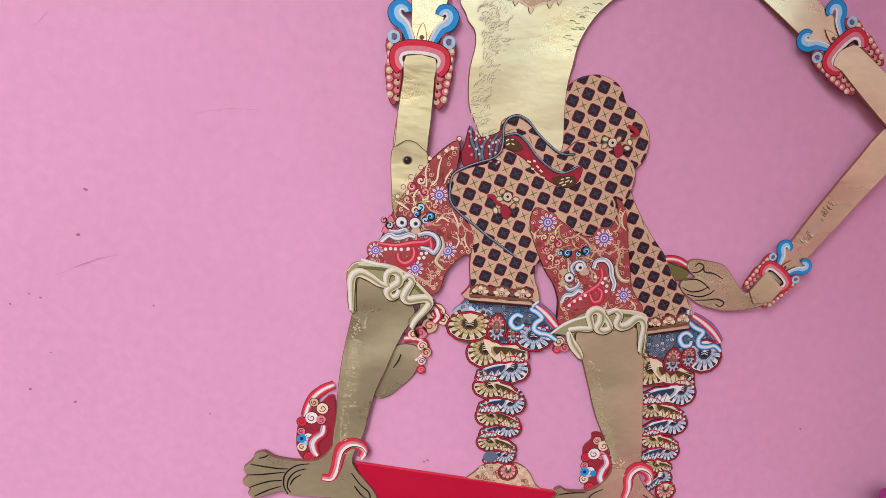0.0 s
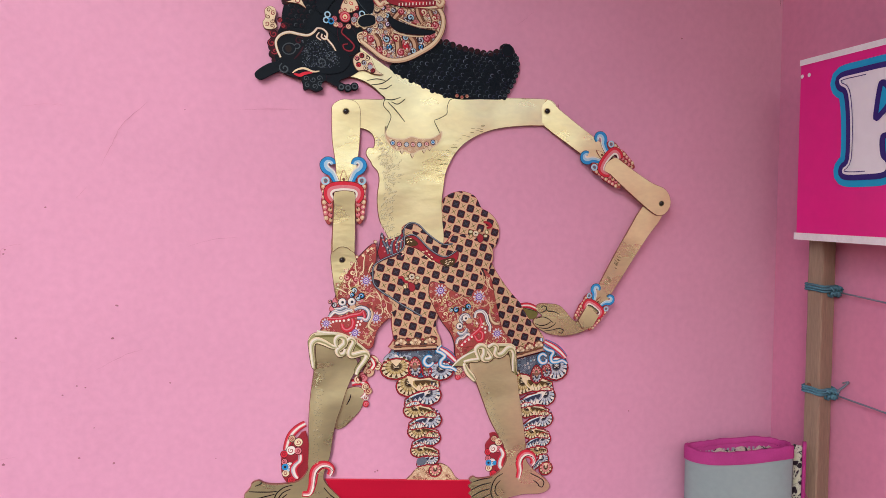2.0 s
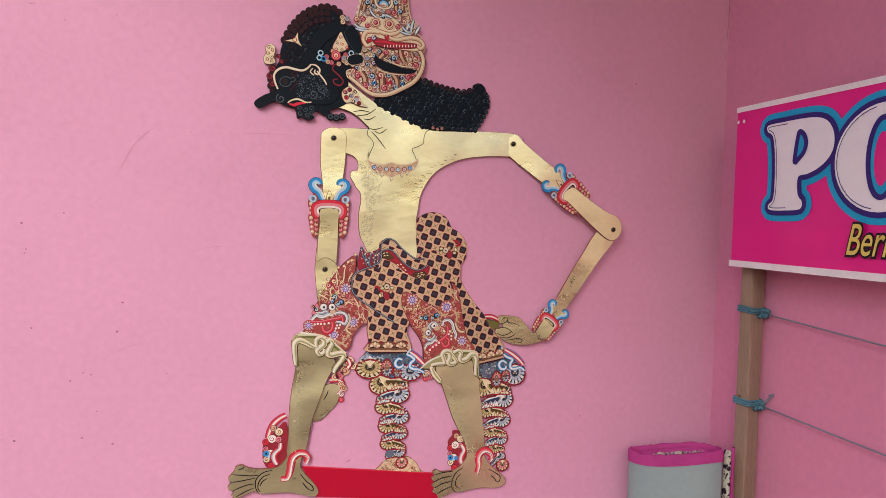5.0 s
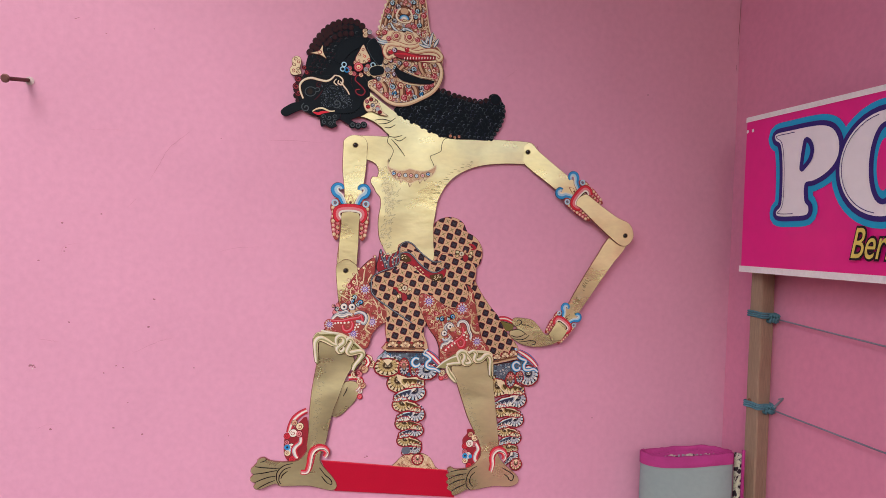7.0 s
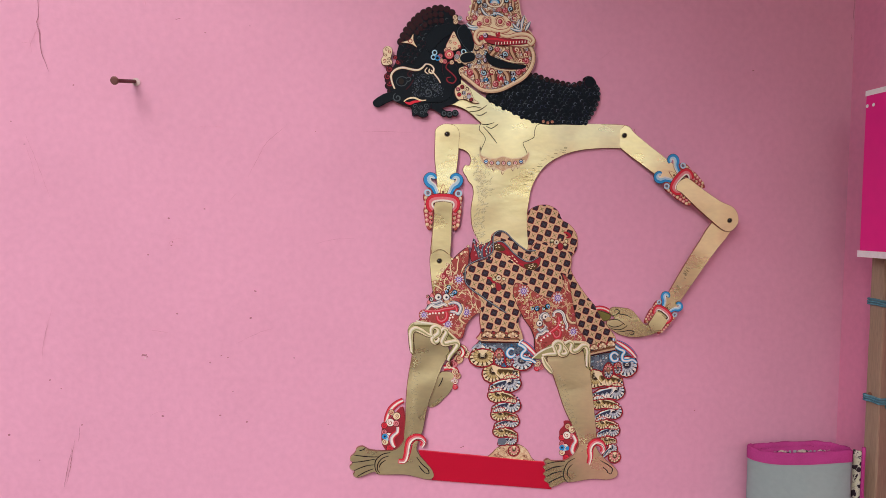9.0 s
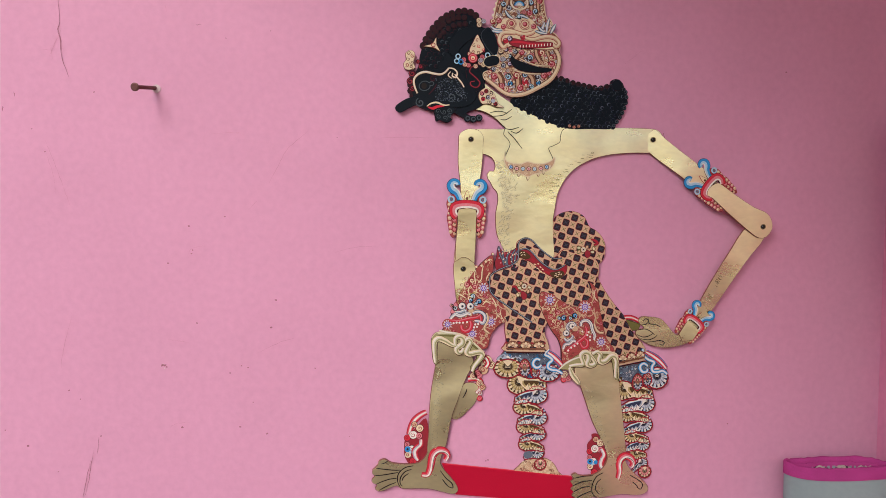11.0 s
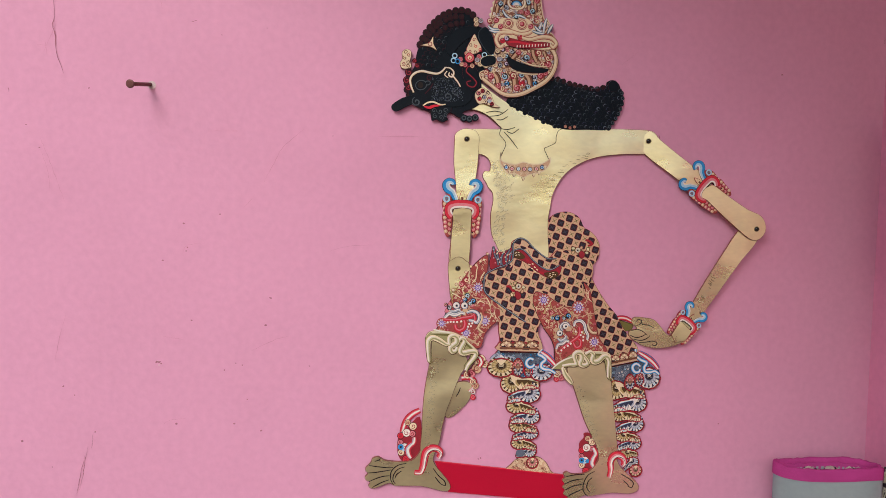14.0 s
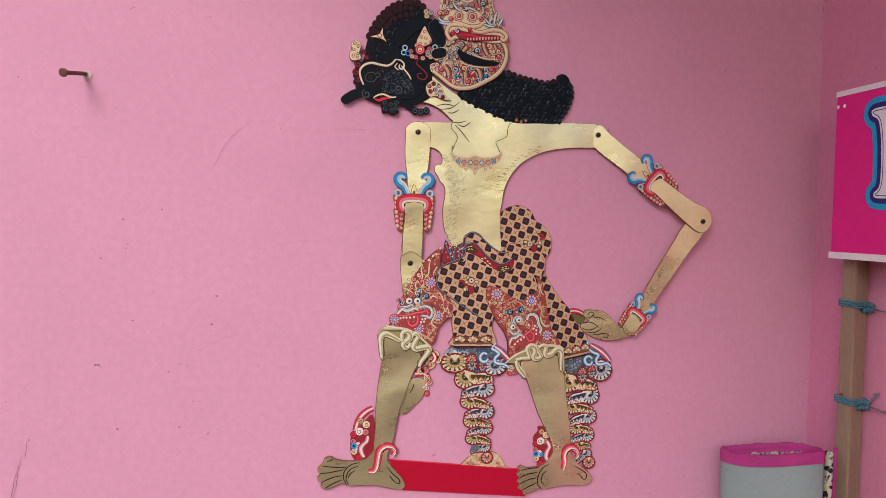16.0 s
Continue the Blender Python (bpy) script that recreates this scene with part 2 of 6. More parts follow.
def add_tube(bm, path, radius, sides=8, closed=False, caps=True):
    """A round tube along 3D points; radius may be a function of the way along it, 0 to 1."""
    pts = [Vector(p) for p in path]
    rings, m = [], len(pts)
    for i, p in enumerate(pts):
        a, b = (pts[i - 1], pts[(i + 1) % m]) if closed else (pts[max(i - 1, 0)], pts[min(i + 1, m - 1)])
        ahead = (b - a).normalized()
        side = ahead.cross(Vector((0.31, 0.23, 0.92))).normalized()
        up = side.cross(ahead)
        r = radius(i / max(m - 1, 1)) if callable(radius) else radius
        rings.append([bm.verts.new(p + r * (math.cos(2 * math.pi * k / sides) * side + math.sin(2 * math.pi * k / sides) * up)) for k in range(sides)])
    for i in range(m if closed else m - 1):
        r, s = rings[i], rings[(i + 1) % m]
        for k in range(sides):
            bm.faces.new((r[k], r[(k + 1) % sides], s[(k + 1) % sides], s[k]))
    if caps and not closed:
        bm.faces.new(rings[0])
        bm.faces.new(rings[-1][::-1])


def smooth_shade(ob):
    ob.data.polygons.foreach_set("use_smooth", [True] * len(ob.data.polygons))
    return ob


# ---- the walls, with unseen slabs added to shape the light ----
SEAM = 752
WEST = -0.755


def slab(name, x0, y0, z0, x1, y1, z1, mat, label, category):
    bm = bmesh.new()
    add_box(bm, x0, y0, z0, x1, y1, z1)
    return tagged(mesh_object(name, bm, mat), label, category, kind="structure")


wall_north = slab("wall_north", WEST, 0.0, 0.0, 0.91, 0.15, 2.75, PINK_WALL, "pink painted plaster wall with hairline cracks", "wall")
wall_west = slab("wall_west", -3.2, 0.003, 0.0, WEST, 0.15, 2.75, WHITE_WALL, "white painted wall beside the pink one", "wall")
wall_east = slab("wall_east", 0.757, -1.0, 0.0, 0.91, 0.0, 2.75, BOUNCE_PINK_WALL, "pink side wall behind the banner, tinted redder for bounced light", "wall")
# added out of view: closes off the low western sky and throws light back
bounce_wall_west = slab("bounce_wall_west", -3.35, -3.2, 0.0, -3.2, 0.15, 2.3, WHITE_WALL, "added plain white wall out of view, limits and bounces western light", "wall")
ground = slab("ground", -400, -400, -0.2, 400, 400, 0.0, CONCRETE, "brown cement ground in front of the wall", "ground")
# added behind the camera: blocks low sky and darkens what the gilding reflects
blocker_south = slab("blocker_south", -0.75, -2.65, 0.0, 0.91, -2.5, 1.32, CONCRETE, "added plain brown parapet out of view, blocks low light", "wall")
# added overhead slab, out of view: cuts the sun, bounces warm light
ceiling = slab("ceiling", WEST + 0.12, -3.0, 2.75, 0.91, 0.15, 2.85, UNSEEN_CEILING, "added unseen warm brown slab over the wall, blocks sun", "ceiling")


def wall_stroke(pts, width, mat, name="crack", wobble=0.6, lift=0.0006, taper=True):
    """A hairline in the wall's paint, through points in mm from the wall's datum at 1 m height."""
    rng = random.Random(len(pts) * 31 + int(pts[0][0]))
    path = smooth_path([(x, z, 0) for x, z in pts], n=7)
    bm = bmesh.new()
    left, right = [], []
    for i, p in enumerate(path):
        a, b = path[max(i - 1, 0)], path[min(i + 1, len(path) - 1)]
        d = (b - a).normalized()
        nrm = Vector((-d.y, d.x, 0))
        w = 0.3 * width * rng.uniform(0.4, 1.2) * ((0.25 + math.sin(math.pi * i / (len(path) - 1))) if taper else 1)
        q = p + nrm * rng.uniform(-wobble, wobble)
        left.append(bm.verts.new(((q.x + nrm.x * w) / 1000, -lift, 1 + (q.y + nrm.y * w) / 1000)))
        right.append(bm.verts.new(((q.x - nrm.x * w) / 1000, -lift, 1 + (q.y - nrm.y * w) / 1000)))
    for i in range(len(path) - 1):
        bm.faces.new((left[i], right[i], right[i + 1], left[i + 1]))
    return part(name, bm, mat, wall_north)


# long hairlines
wall_stroke([(-668, 805), (-665, 768), (-668, 756), (-664, 741), (-661, 711), (-650, 678)], 2.2, CRACK)
wall_stroke([(-687, 579), (-676, 552), (-666, 525), (-653, 489), (-648, 475)], 0.9, FAINT)
wall_stroke([(-271, 607), (-305, 575), (-320, 547), (-335, 517)], 1.2, FAINT)
wall_stroke([(-353, 490), (-367, 474)], 0.8, FAINT)
wall_stroke([(-610, 77), (-615, 48), (-617, 30), (-623, 3)], 1.6, CRACK)
wall_stroke([(-645, 296), (-658, 240), (-661, 212)], 0.8, FAINT)
wall_stroke([(-494, 259), (-475, 256), (-461, 254)], 0.8, FAINT)
wall_stroke([(-352, 235), (-312, 255), (-289, 261)], 0.9, FAINT)
wall_stroke([(-454, 772), (-445, 774)], 1.6, CRACK)
wall_stroke([(-502, 804), (-500, 790)], 0.8, FAINT)
wall_stroke([(-691, 723), (-676, 722)], 0.7, FAINT)
wall_stroke([(-678, 728), (-676, 708)], 1.0, FAINT)
wall_stroke([(-734, 654), (-733, 646)], 1.6, CRACK)
wall_stroke([(-751, 631), (-751, 622)], 2.0, CRACK)
wall_stroke([(-389, 600), (-378, 600)], 0.8, FAINT)
wall_stroke([(-150, 599), (-112, 601), (-55, 601)], 0.8, FAINT)
wall_stroke([(-428, 596), (-397, 600), (-375, 597)], 0.7, FAINT)
wall_stroke([(-225, 405), (-193, 414), (-157, 417)], 0.7, FAINT)
wall_stroke([(-462, 392), (-458, 408), (-435, 413)], 0.7, FAINT)
wall_stroke([(-662, 758), (-668, 742), (-681, 711)], 0.9, FAINT)
wall_stroke([(265, 738), (283, 752), (297, 763)], 0.7, FAINT)
wall_stroke([(-685, 558), (-673, 518), (-671, 492)], 0.7, FAINT)
wall_stroke([(-602, 99), (-604, 71)], 1.4, CRACK)
wall_stroke([(-615, 61), (-622, 24), (-627, -4)], 1.3, CRACK)
wall_stroke([(-491, 112), (-480, 119), (-455, 122)], 0.6, FAINT)
# the raised seam of paint along an upright crack
wall_stroke([(SEAM - 1, 1000), (SEAM, 900), (SEAM - 1, 848)], 3.0, PINK_WALL, "seam", 0.6, 0.0022)
wall_stroke([(SEAM + 2, 1000), (SEAM + 3, 900), (SEAM + 1, 838)], 2.0, CRACK)
wall_stroke([(SEAM - 1, 812), (SEAM, 806), (SEAM - 1, 800)], 1.6, CRACK)
# chips, pits and specks
rng = random.Random(5)
chips = [(-499, 216), (-501, 218), (-496, 213), (-707, 596), (-687, 560), (-376, 215), (-365, 212), (-394, 203), (-470, 113), (-599, 100), (-712, 85), (-747, 111), (-665, 42), (-631, 161), (-649, 175), (-458, 400), (-456, 406), (-495, 384), (-328, 279), (-377, 113), (-333, 101), (-405, 462), (-462, 445), (-612, 658), (-334, 768), (-406, 753)]
chips += [(-503, 216), (-499, 211), (41, 52), (37, 50), (45, 45), (560, 736), (-224, 597), (471, 111), (265, 110), (-321, 325), (-356, 154), (-448, 286), (-255, 211), (-196, 95)]
for i, (x, z) in enumerate(chips):
    bm = bmesh.new()
    r = rng.uniform(1.0, 2.2) * (1.5 if i in (0, 26, 28) else 1)
    ring = [bm.verts.new(((x + r * rng.uniform(0.5, 1.3) * math.cos(a)) / 1000, -0.0006, 1 + (z + r * rng.uniform(0.4, 1.1) * math.sin(a)) / 1000)) for a in [k * math.pi / 4 for k in range(8)]]
    bm.faces.new(ring)
    part("chip", bm, CHIP if i in (1, 27, 30) else CRACK, wall_north)

# ---- the leather shadow figure: one mesh of cut, layered and painted leather ----
PAINTS = [GOLD, LEATHER, BLACK, CURL_AND_SHEEN, INK, RED, SCARLET, ROSE, WHITE, CREAM, PEACH, BROWN, MAROON, WINE, NAVY, SLATE, BLUE, SKY, VIOLET, OLIVE, PALE_OLIVE, YELLOW, LILAC, MID_OLIVE, DEEP_OLIVE, DEEP_BLUE, PALE_BLUE, CHESTNUT, GILT_SHADE, EDGE, HAIRLINE, CRIMSON, CARMINE, STAR]
SLOT = {m.name: i for i, m in enumerate(PAINTS)}
fig = bmesh.new()
rnd = random.Random(11)
slack = random.Random(17)


hang = [0.0]


def vert(x, z, d):
    out = hang[0] * max(0.0, x - 300)
    x, z, d = x - out * (x + 130) / 1170, z - out * (z - 455) / 1170, d + out
    return fig.verts.new((x / 1000, -d / 1000, z / 1000))


def face(vs, mat):
    try:
        f = fig.faces.new(vs)
        f.material_index = SLOT[mat.name]
    except ValueError:
        pass


def curve(pts, closed=False, n=4):
    return [(v.x, v.y) for v in smooth_path([(x, z, 0) for x, z in pts], closed, n)]


def cut(pts, lo, hi, mat, edge=None, smooth=True, n=4, rim=0.65):
    """A piece of leather: an outline in mm, its back and front depth, its paint and the paint of its edge, with a softened rim."""
    edge = edge or (EDGE if mat is GOLD else LEATHER)
    p = curve(pts, True, n) if smooth else list(pts)
    area = sum(a[0] * b[1] - b[0] * a[1] for a, b in zip(p, p[1:] + p[:1]))
    if area < 0:
        p = p[::-1]
    m = len(p)
    inner = []
    for i in range(m):
        (ax, az), (bx, bz) = p[i - 1], p[(i + 1) % m]
        dx, dz = bx - ax, bz - az
        k = math.hypot(dx, dz) or 1
        inner.append((p[i][0] - dz / k * rim, p[i][1] + dx / k * rim))
    back = [vert(x, z, lo) for x, z in p]
    rise = [vert(x, z, hi - 0.7) for x, z in p]
    front = [vert(x, z, hi) for x, z in inner]
    for i in range(m):
        j = (i + 1) % m
        face((back[i], back[j], rise[j], rise[i]), edge)
        face((rise[i], rise[j], front[j], front[i]), edge)
    face(front, mat)


def line(pts, w, d, mat, closed=False, smooth=True, taper=0.0, n=4):
    """A painted or raised line of width w at depth d. taper: how far its ends thin out."""
    p = curve(pts, closed, n) if smooth else list(pts)
    d += slack.uniform(0, 0.07)
    m = len(p)
    left, right = [], []
    for i in range(m):
        a, b = (p[i - 1], p[(i + 1) % m]) if closed else (p[max(i - 1, 0)], p[min(i + 1, m - 1)])
        dx, dz = b[0] - a[0], b[1] - a[1]
        k = math.hypot(dx, dz) or 1
        nx, nz = -dz / k, dx / k
        h = w / 2 * (1 - taper * abs(2 * i / (m - 1) - 1) ** 1.5)
        left.append(vert(p[i][0] + nx * h, p[i][1] + nz * h, d))
        right.append(vert(p[i][0] - nx * h, p[i][1] - nz * h, d))
    for i in range(m if closed else m - 1):
        j = (i + 1) % m
        face((right[i], right[j], left[j], left[i]), mat)


def dot(c, r, d, mat, k=12, rz=None, turn=0.0):
    ca, sa = math.cos(turn), math.sin(turn)
    d += slack.uniform(0, 0.07)
    q = [(r * math.cos(2 * math.pi * i / k), (rz or r) * math.sin(2 * math.pi * i / k)) for i in range(k)]
    face([vert(c[0] + x * ca - z * sa, c[1] + x * sa + z * ca, d) for x, z in q], mat)


def ring(c, r, w, d, mat, k=14):
    line([(c[0] + r * math.cos(2 * math.pi * i / k), c[1] + r * math.sin(2 * math.pi * i / k)) for i in range(k)], w, d, mat, True, False)


def button(c, r, lo, hi, mat, edge=LEATHER, k=14):
    cut([(c[0] + r * math.cos(2 * math.pi * i / k), c[1] + r * math.sin(2 * math.pi * i / k)) for i in range(k)], lo, hi, mat, edge, False)


def scroll(c, r, d, mat, w=1.6, turns=1.4, begin=0.0, hand=1, under=None):
    """A painted curl that winds into its centre."""
    k = int(10 * turns)
    pts = [(c[0] + r * (1 - 0.85 * i / k) * math.cos(begin + hand * 2 * math.pi * turns * i / k), c[1] + r * (1 - 0.85 * i / k) * math.sin(begin + hand * 2 * math.pi * turns * i / k)) for i in range(k + 1)]
    if under:
        line(pts, w + 1.5, d - 0.15, under, smooth=False, taper=0.3)
    line(pts, w, d, mat, smooth=False, taper=0.4)


def banded(pts, d, bands, **more):
    """A ribbon shaded in stripes of paint, each laid over the wider one before it."""
    for i, (w, mat) in enumerate(bands):
        line(pts, w, d + 0.25 * i, mat, **more)


def inside(p, poly):
    x, z = p
    hit = False
    for (ax, az), (bx, bz) in zip(poly, poly[1:] + poly[:1]):
        if (az > z) != (bz > z) and x < (bx - ax) * (z - az) / (bz - az) + ax:
            hit = not hit
    return hit


def flower(c, r, d, petals, petal, heart, back=None):
    if back:
        dot(c, r * 1.05, d, back, 16)
    for i in range(petals):
        a = 2 * math.pi * i / petals
        dot((c[0] + 0.66 * r * math.cos(a), c[1] + 0.66 * r * math.sin(a)), 0.24 * r, d + 0.3, petal, 8, 0.13 * r, a)
        line([(c[0] + 0.4 * r * math.cos(a), c[1] + 0.4 * r * math.sin(a)), (c[0] + 0.85 * r * math.cos(a), c[1] + 0.85 * r * math.sin(a))], 0.06 * r, d + 0.4, VIOLET, smooth=False)
    dot(c, 0.5 * r, d + 0.4, heart)
    ring(c, 0.30 * r, 0.11 * r, d + 0.6, LILAC)
    dot(c, 0.12 * r, d + 0.7, WHITE, 6)


def filigree(poly, d, step, palette, size, keep=1.0, jitter=0.35, under=None, bold=1.0):
    """Small painted curls spread over a piece."""
    xs, zs = [p[0] for p in poly], [p[1] for p in poly]
    z = min(zs)
    row = 0
    while z < max(zs):
        x = min(xs) + (step / 2 if row % 2 else 0)
        while x < max(xs):
            c = (x + rnd.uniform(-1, 1) * jitter * step, z + rnd.uniform(-1, 1) * jitter * step)
            if rnd.random() < keep and all(inside((c[0] + a * size * 0.9, c[1] + b * size * 0.9), poly) for a, b in ((0, 0), (1, 0), (-1, 0), (0, 1), (0, -1))):
                mat = rnd.choice(palette)
                scroll(c, size * rnd.uniform(0.75, 1.1), d + rnd.uniform(0, 0.3), mat, bold * (size * 0.25 + 0.25), rnd.uniform(1.0, 1.5), rnd.uniform(0, 6.28), rnd.choice((-1, 1)), under)
                if rnd.random() < 0.4:
                    dot(c, size * 0.25, d + 0.5, rnd.choice(palette), 8)
            x += step
        z += step * 0.87
        row += 1


def pin(c, d):
    dot(c, 5.4, d, GILT_SHADE, 12, 5.0, 0.4)
    dot(c, 4.3, d + 0.1, INK, 10, 3.9, 0.4)
    # glint painted on the pin's upper left
    dot((c[0] - 1.2, c[1] + 1.2), 1.0, d + 0.2, SLATE, 6)


# -- trunk, neck and the long shoulder
trunk = [(21, 695), (35, 685), (68, 664), (93, 653), (118, 642), (143, 631), (168, 626), (208, 627), (268, 628), (314, 628), (329, 624), (337, 612), (337, 598), (328, 589), (314, 586), (280, 585), (244, 581), (219, 575)]
trunk += [(200, 567), (182, 556), (168, 542), (158, 526), (151, 509), (148, 489), (145, 466), (146, 436), (148, 415), (145, 401), (124, 397), (90, 396), (65, 408), (56, 423), (48, 439), (45, 459), (45, 478), (48, 498)]
trunk += [(46, 512), (39, 520), (35, 528), (30, 535), (29, 542), (33, 548), (40, 548), (42, 558), (38, 568), (29, 574), (18, 576), (2, 575), (-12, 587), (-13, 611), (1, 617), (30, 619), (58, 620), (50, 628), (36, 639), (22, 646), (6, 649), (-11, 646), (-5, 652), (10, 656), (22, 665), (19, 682)]
cut(trunk, 1.5, 5.5, GOLD, n=3)
line([(-11, 646), (6, 650), (22, 647), (38, 639), (50, 629), (59, 619)], 1.0, 5.8, INK)
for a in ([(32, 646), (46, 649), (59, 647)], [(38, 640), (55, 643), (69, 653)], [(58, 620), (69, 619), (82, 623)], [(68, 616), (78, 613), (89, 621)], [(63, 615), (75, 603), (88, 587)], [(50, 635), (59, 635), (69, 641)]):
    line(a, 1.5, 5.8, INK, taper=0.4)
line([(58, 620), (56, 610), (64, 601), (67, 593), (62, 580), (59, 572)], 1.0, 5.8, INK)
line([(168, 625), (158, 621), (154, 610), (153, 600), (141, 593), (134, 589), (140, 576), (144, 565)], 1.0, 5.8, INK)
line([(336, 621), (339, 606), (332, 592), (318, 586)], 0.7, 5.8, BROWN)
# fine body hair pressed into the gold, its relief painted in light and dark


def hair(c, a, size, d, w=0.9, bend=0.5):
    """One raised stroke: the ridge's highlight and the shade beside it, both painted flat."""
    d += slack.uniform(0, 0.5)
    p = [c, (c[0] + size * 0.55 * math.cos(a), c[1] + size * 0.55 * math.sin(a)), (c[0] + size * math.cos(a + bend), c[1] + size * math.sin(a + bend))]
    line([(x + 0.7, z - 0.7) for x, z in p], w * 0.6, d - 0.1, GILT_SHADE, n=2, taper=0.4)
    line(p, w, d, HAIRLINE, n=2, taper=0.4)


flank = curve([(42, 568), (45, 540), (50, 519), (55, 497), (54, 477), (49, 454), (51, 435), (59, 413)], False, 10)
for i in range(210):
    c = flank[rnd.randrange(len(flank))]
    c = (c[0] + 3.5 + 17 * rnd.random() ** 1.3, c[1] + rnd.uniform(-4, 4))
    if inside(c, trunk):
        hair(c, rnd.uniform(2.6, 4.2), rnd.uniform(4, 6.5), 5.8)
for i in range(60):
    a = rnd.uniform(-1.2, 1.4)
    r = rnd.uniform(4, 30)
    c = (53 + r * math.cos(a), 517 + 0.9 * r * math.sin(a))
    if inside(c, trunk):
        hair(c, a, rnd.uniform(4, 6), 5.8, 0.8)
for i in range(46):
    b = curve([(228, 577), (194, 565), (172, 544), (160, 524), (153, 500)], False, 8)
    c = b[rnd.randrange(len(b))]
    c = (c[0] - 3 - 14 * rnd.random(), c[1] + rnd.uniform(-2, 8))
    if inside(c, trunk):
        line([c, (c[0] - 3, c[1] + rnd.uniform(-1, 2)), (c[0] - 6, c[1])], 0.8, 5.75, rnd.choice((HAIRLINE, GILT_SHADE, OLIVE)), n=2, taper=0.4)
# breast ornament
moon = [(59, 580), (60, 567), (71, 562), (86, 561), (98, 565), (112, 562), (128, 563), (140, 569), (145, 574), (144, 563), (136, 553), (121, 546), (109, 544), (99, 539), (87, 544), (73, 545), (64, 553), (58, 564)]
cut(moon, 5, 6.4, PEACH, LEATHER, n=3, rim=0.6)
line(moon, 1.8, 6.7, CREAM, True)
for c in [(66, 559), (83, 544), (99, 538), (117, 545), (136, 558), (75, 549), (126, 549)]:
    cut([(c[0] - 3.4, c[1] + 2), (c[0], c[1] - 5.5), (c[0] + 3.4, c[1] + 2)], 5, 6.9, CREAM, BROWN, n=2)
for c, m in zip([(69, 555), (79, 553), (90, 553), (100, 553), (110, 553), (121, 554), (131, 557)], (BLUE, ROSE, SKY, ROSE, SKY, ROSE, BLUE)):
    dot(c, 4.0, 7.0, LEATHER)
    dot(c, 3.2, 7.1, m)
    ring(c, 2.2, 0.8, 7.3, WHITE if m is not RED else MAROON)
for c in [(75, 558), (85, 558), (105, 559), (116, 559), (95, 545), (105, 546), (83, 548), (120, 549)]:
    scroll(c, 3.0, 7.2, CREAM, 1.0)

# -- the near arm that hangs down
cut([(-21, 595), (-20, 608), (-10, 616), (1, 618), (14, 615), (21, 605), (21, 588), (20, 559), (16, 526), (12, 500), (11, 463), (11, 424), (9, 389), (-8, 376), (-24, 387), (-23, 424), (-19, 462), (-16, 496), (-17, 525), (-21, 558)], 3, 6.8, GOLD, n=3)
cut([(-26, 383), (-23, 395), (-13, 401), (-2, 400), (8, 393), (12, 382), (7, 356), (-7, 327), (-19, 327), (-23, 351)], 4, 7.2, GOLD, n=3)
pin((0, 600), 7.1)
pin((-9, 381), 7.4)
# -- the far arm, bent to the hip; it swings out from the wall towards the elbow
hang[0] = 0.09
cut([(319, 628), (339, 613), (372, 589), (404, 567), (436, 541), (417, 514), (383, 538), (349, 561), (314, 585), (302, 605)], 1.5, 4.6, GOLD, n=2)
cut([(488, 456), (468, 425), (447, 391), (428, 359), (412, 330), (393, 294), (410, 273), (433, 311), (456, 344), (479, 378), (503, 411), (529, 446), (510, 466)], 1, 3.6, GOLD, n=2)
cut([(300, 295), (307, 302), (326, 301), (341, 298), (353, 287), (363, 275), (373, 270), (388, 278), (400, 288), (411, 274), (397, 259), (374, 250), (348, 247), (324, 251), (312, 257), (301, 264), (296, 271), (297, 277), (304, 280), (311, 282), (304, 288)], 1.5, 5, GOLD, n=3)
for a in ([(307, 287), (315, 289), (319, 295), (313, 298), (309, 294)], [(319, 294), (321, 289), (331, 288), (342, 283)], [(300, 278), (312, 280), (321, 277), (330, 270)], [(299, 270), (309, 266), (320, 268), (328, 273)], [(305, 263), (319, 261), (330, 265), (335, 270)], [(315, 257), (328, 258), (339, 260), (348, 257), (345, 252), (339, 254)]):
    line(a, 1.5, 5.3, INK, taper=0.4)
pin((318, 609), 5.9)
for i in range(34):
    a, b = [(443, 379), (416, 326)]
    u = rnd.random()
    c = (a[0] + (b[0] - a[0]) * u + rnd.uniform(0, 8), a[1] + (b[1] - a[1]) * u)
    line([c, (c[0] + 2, c[1] - 2.4), (c[0] + 4, c[1] - 2.6)], 0.9, 3.9, rnd.choice((HAIRLINE, OLIVE)), n=2, taper=0.4)

hang[0] = 0.0


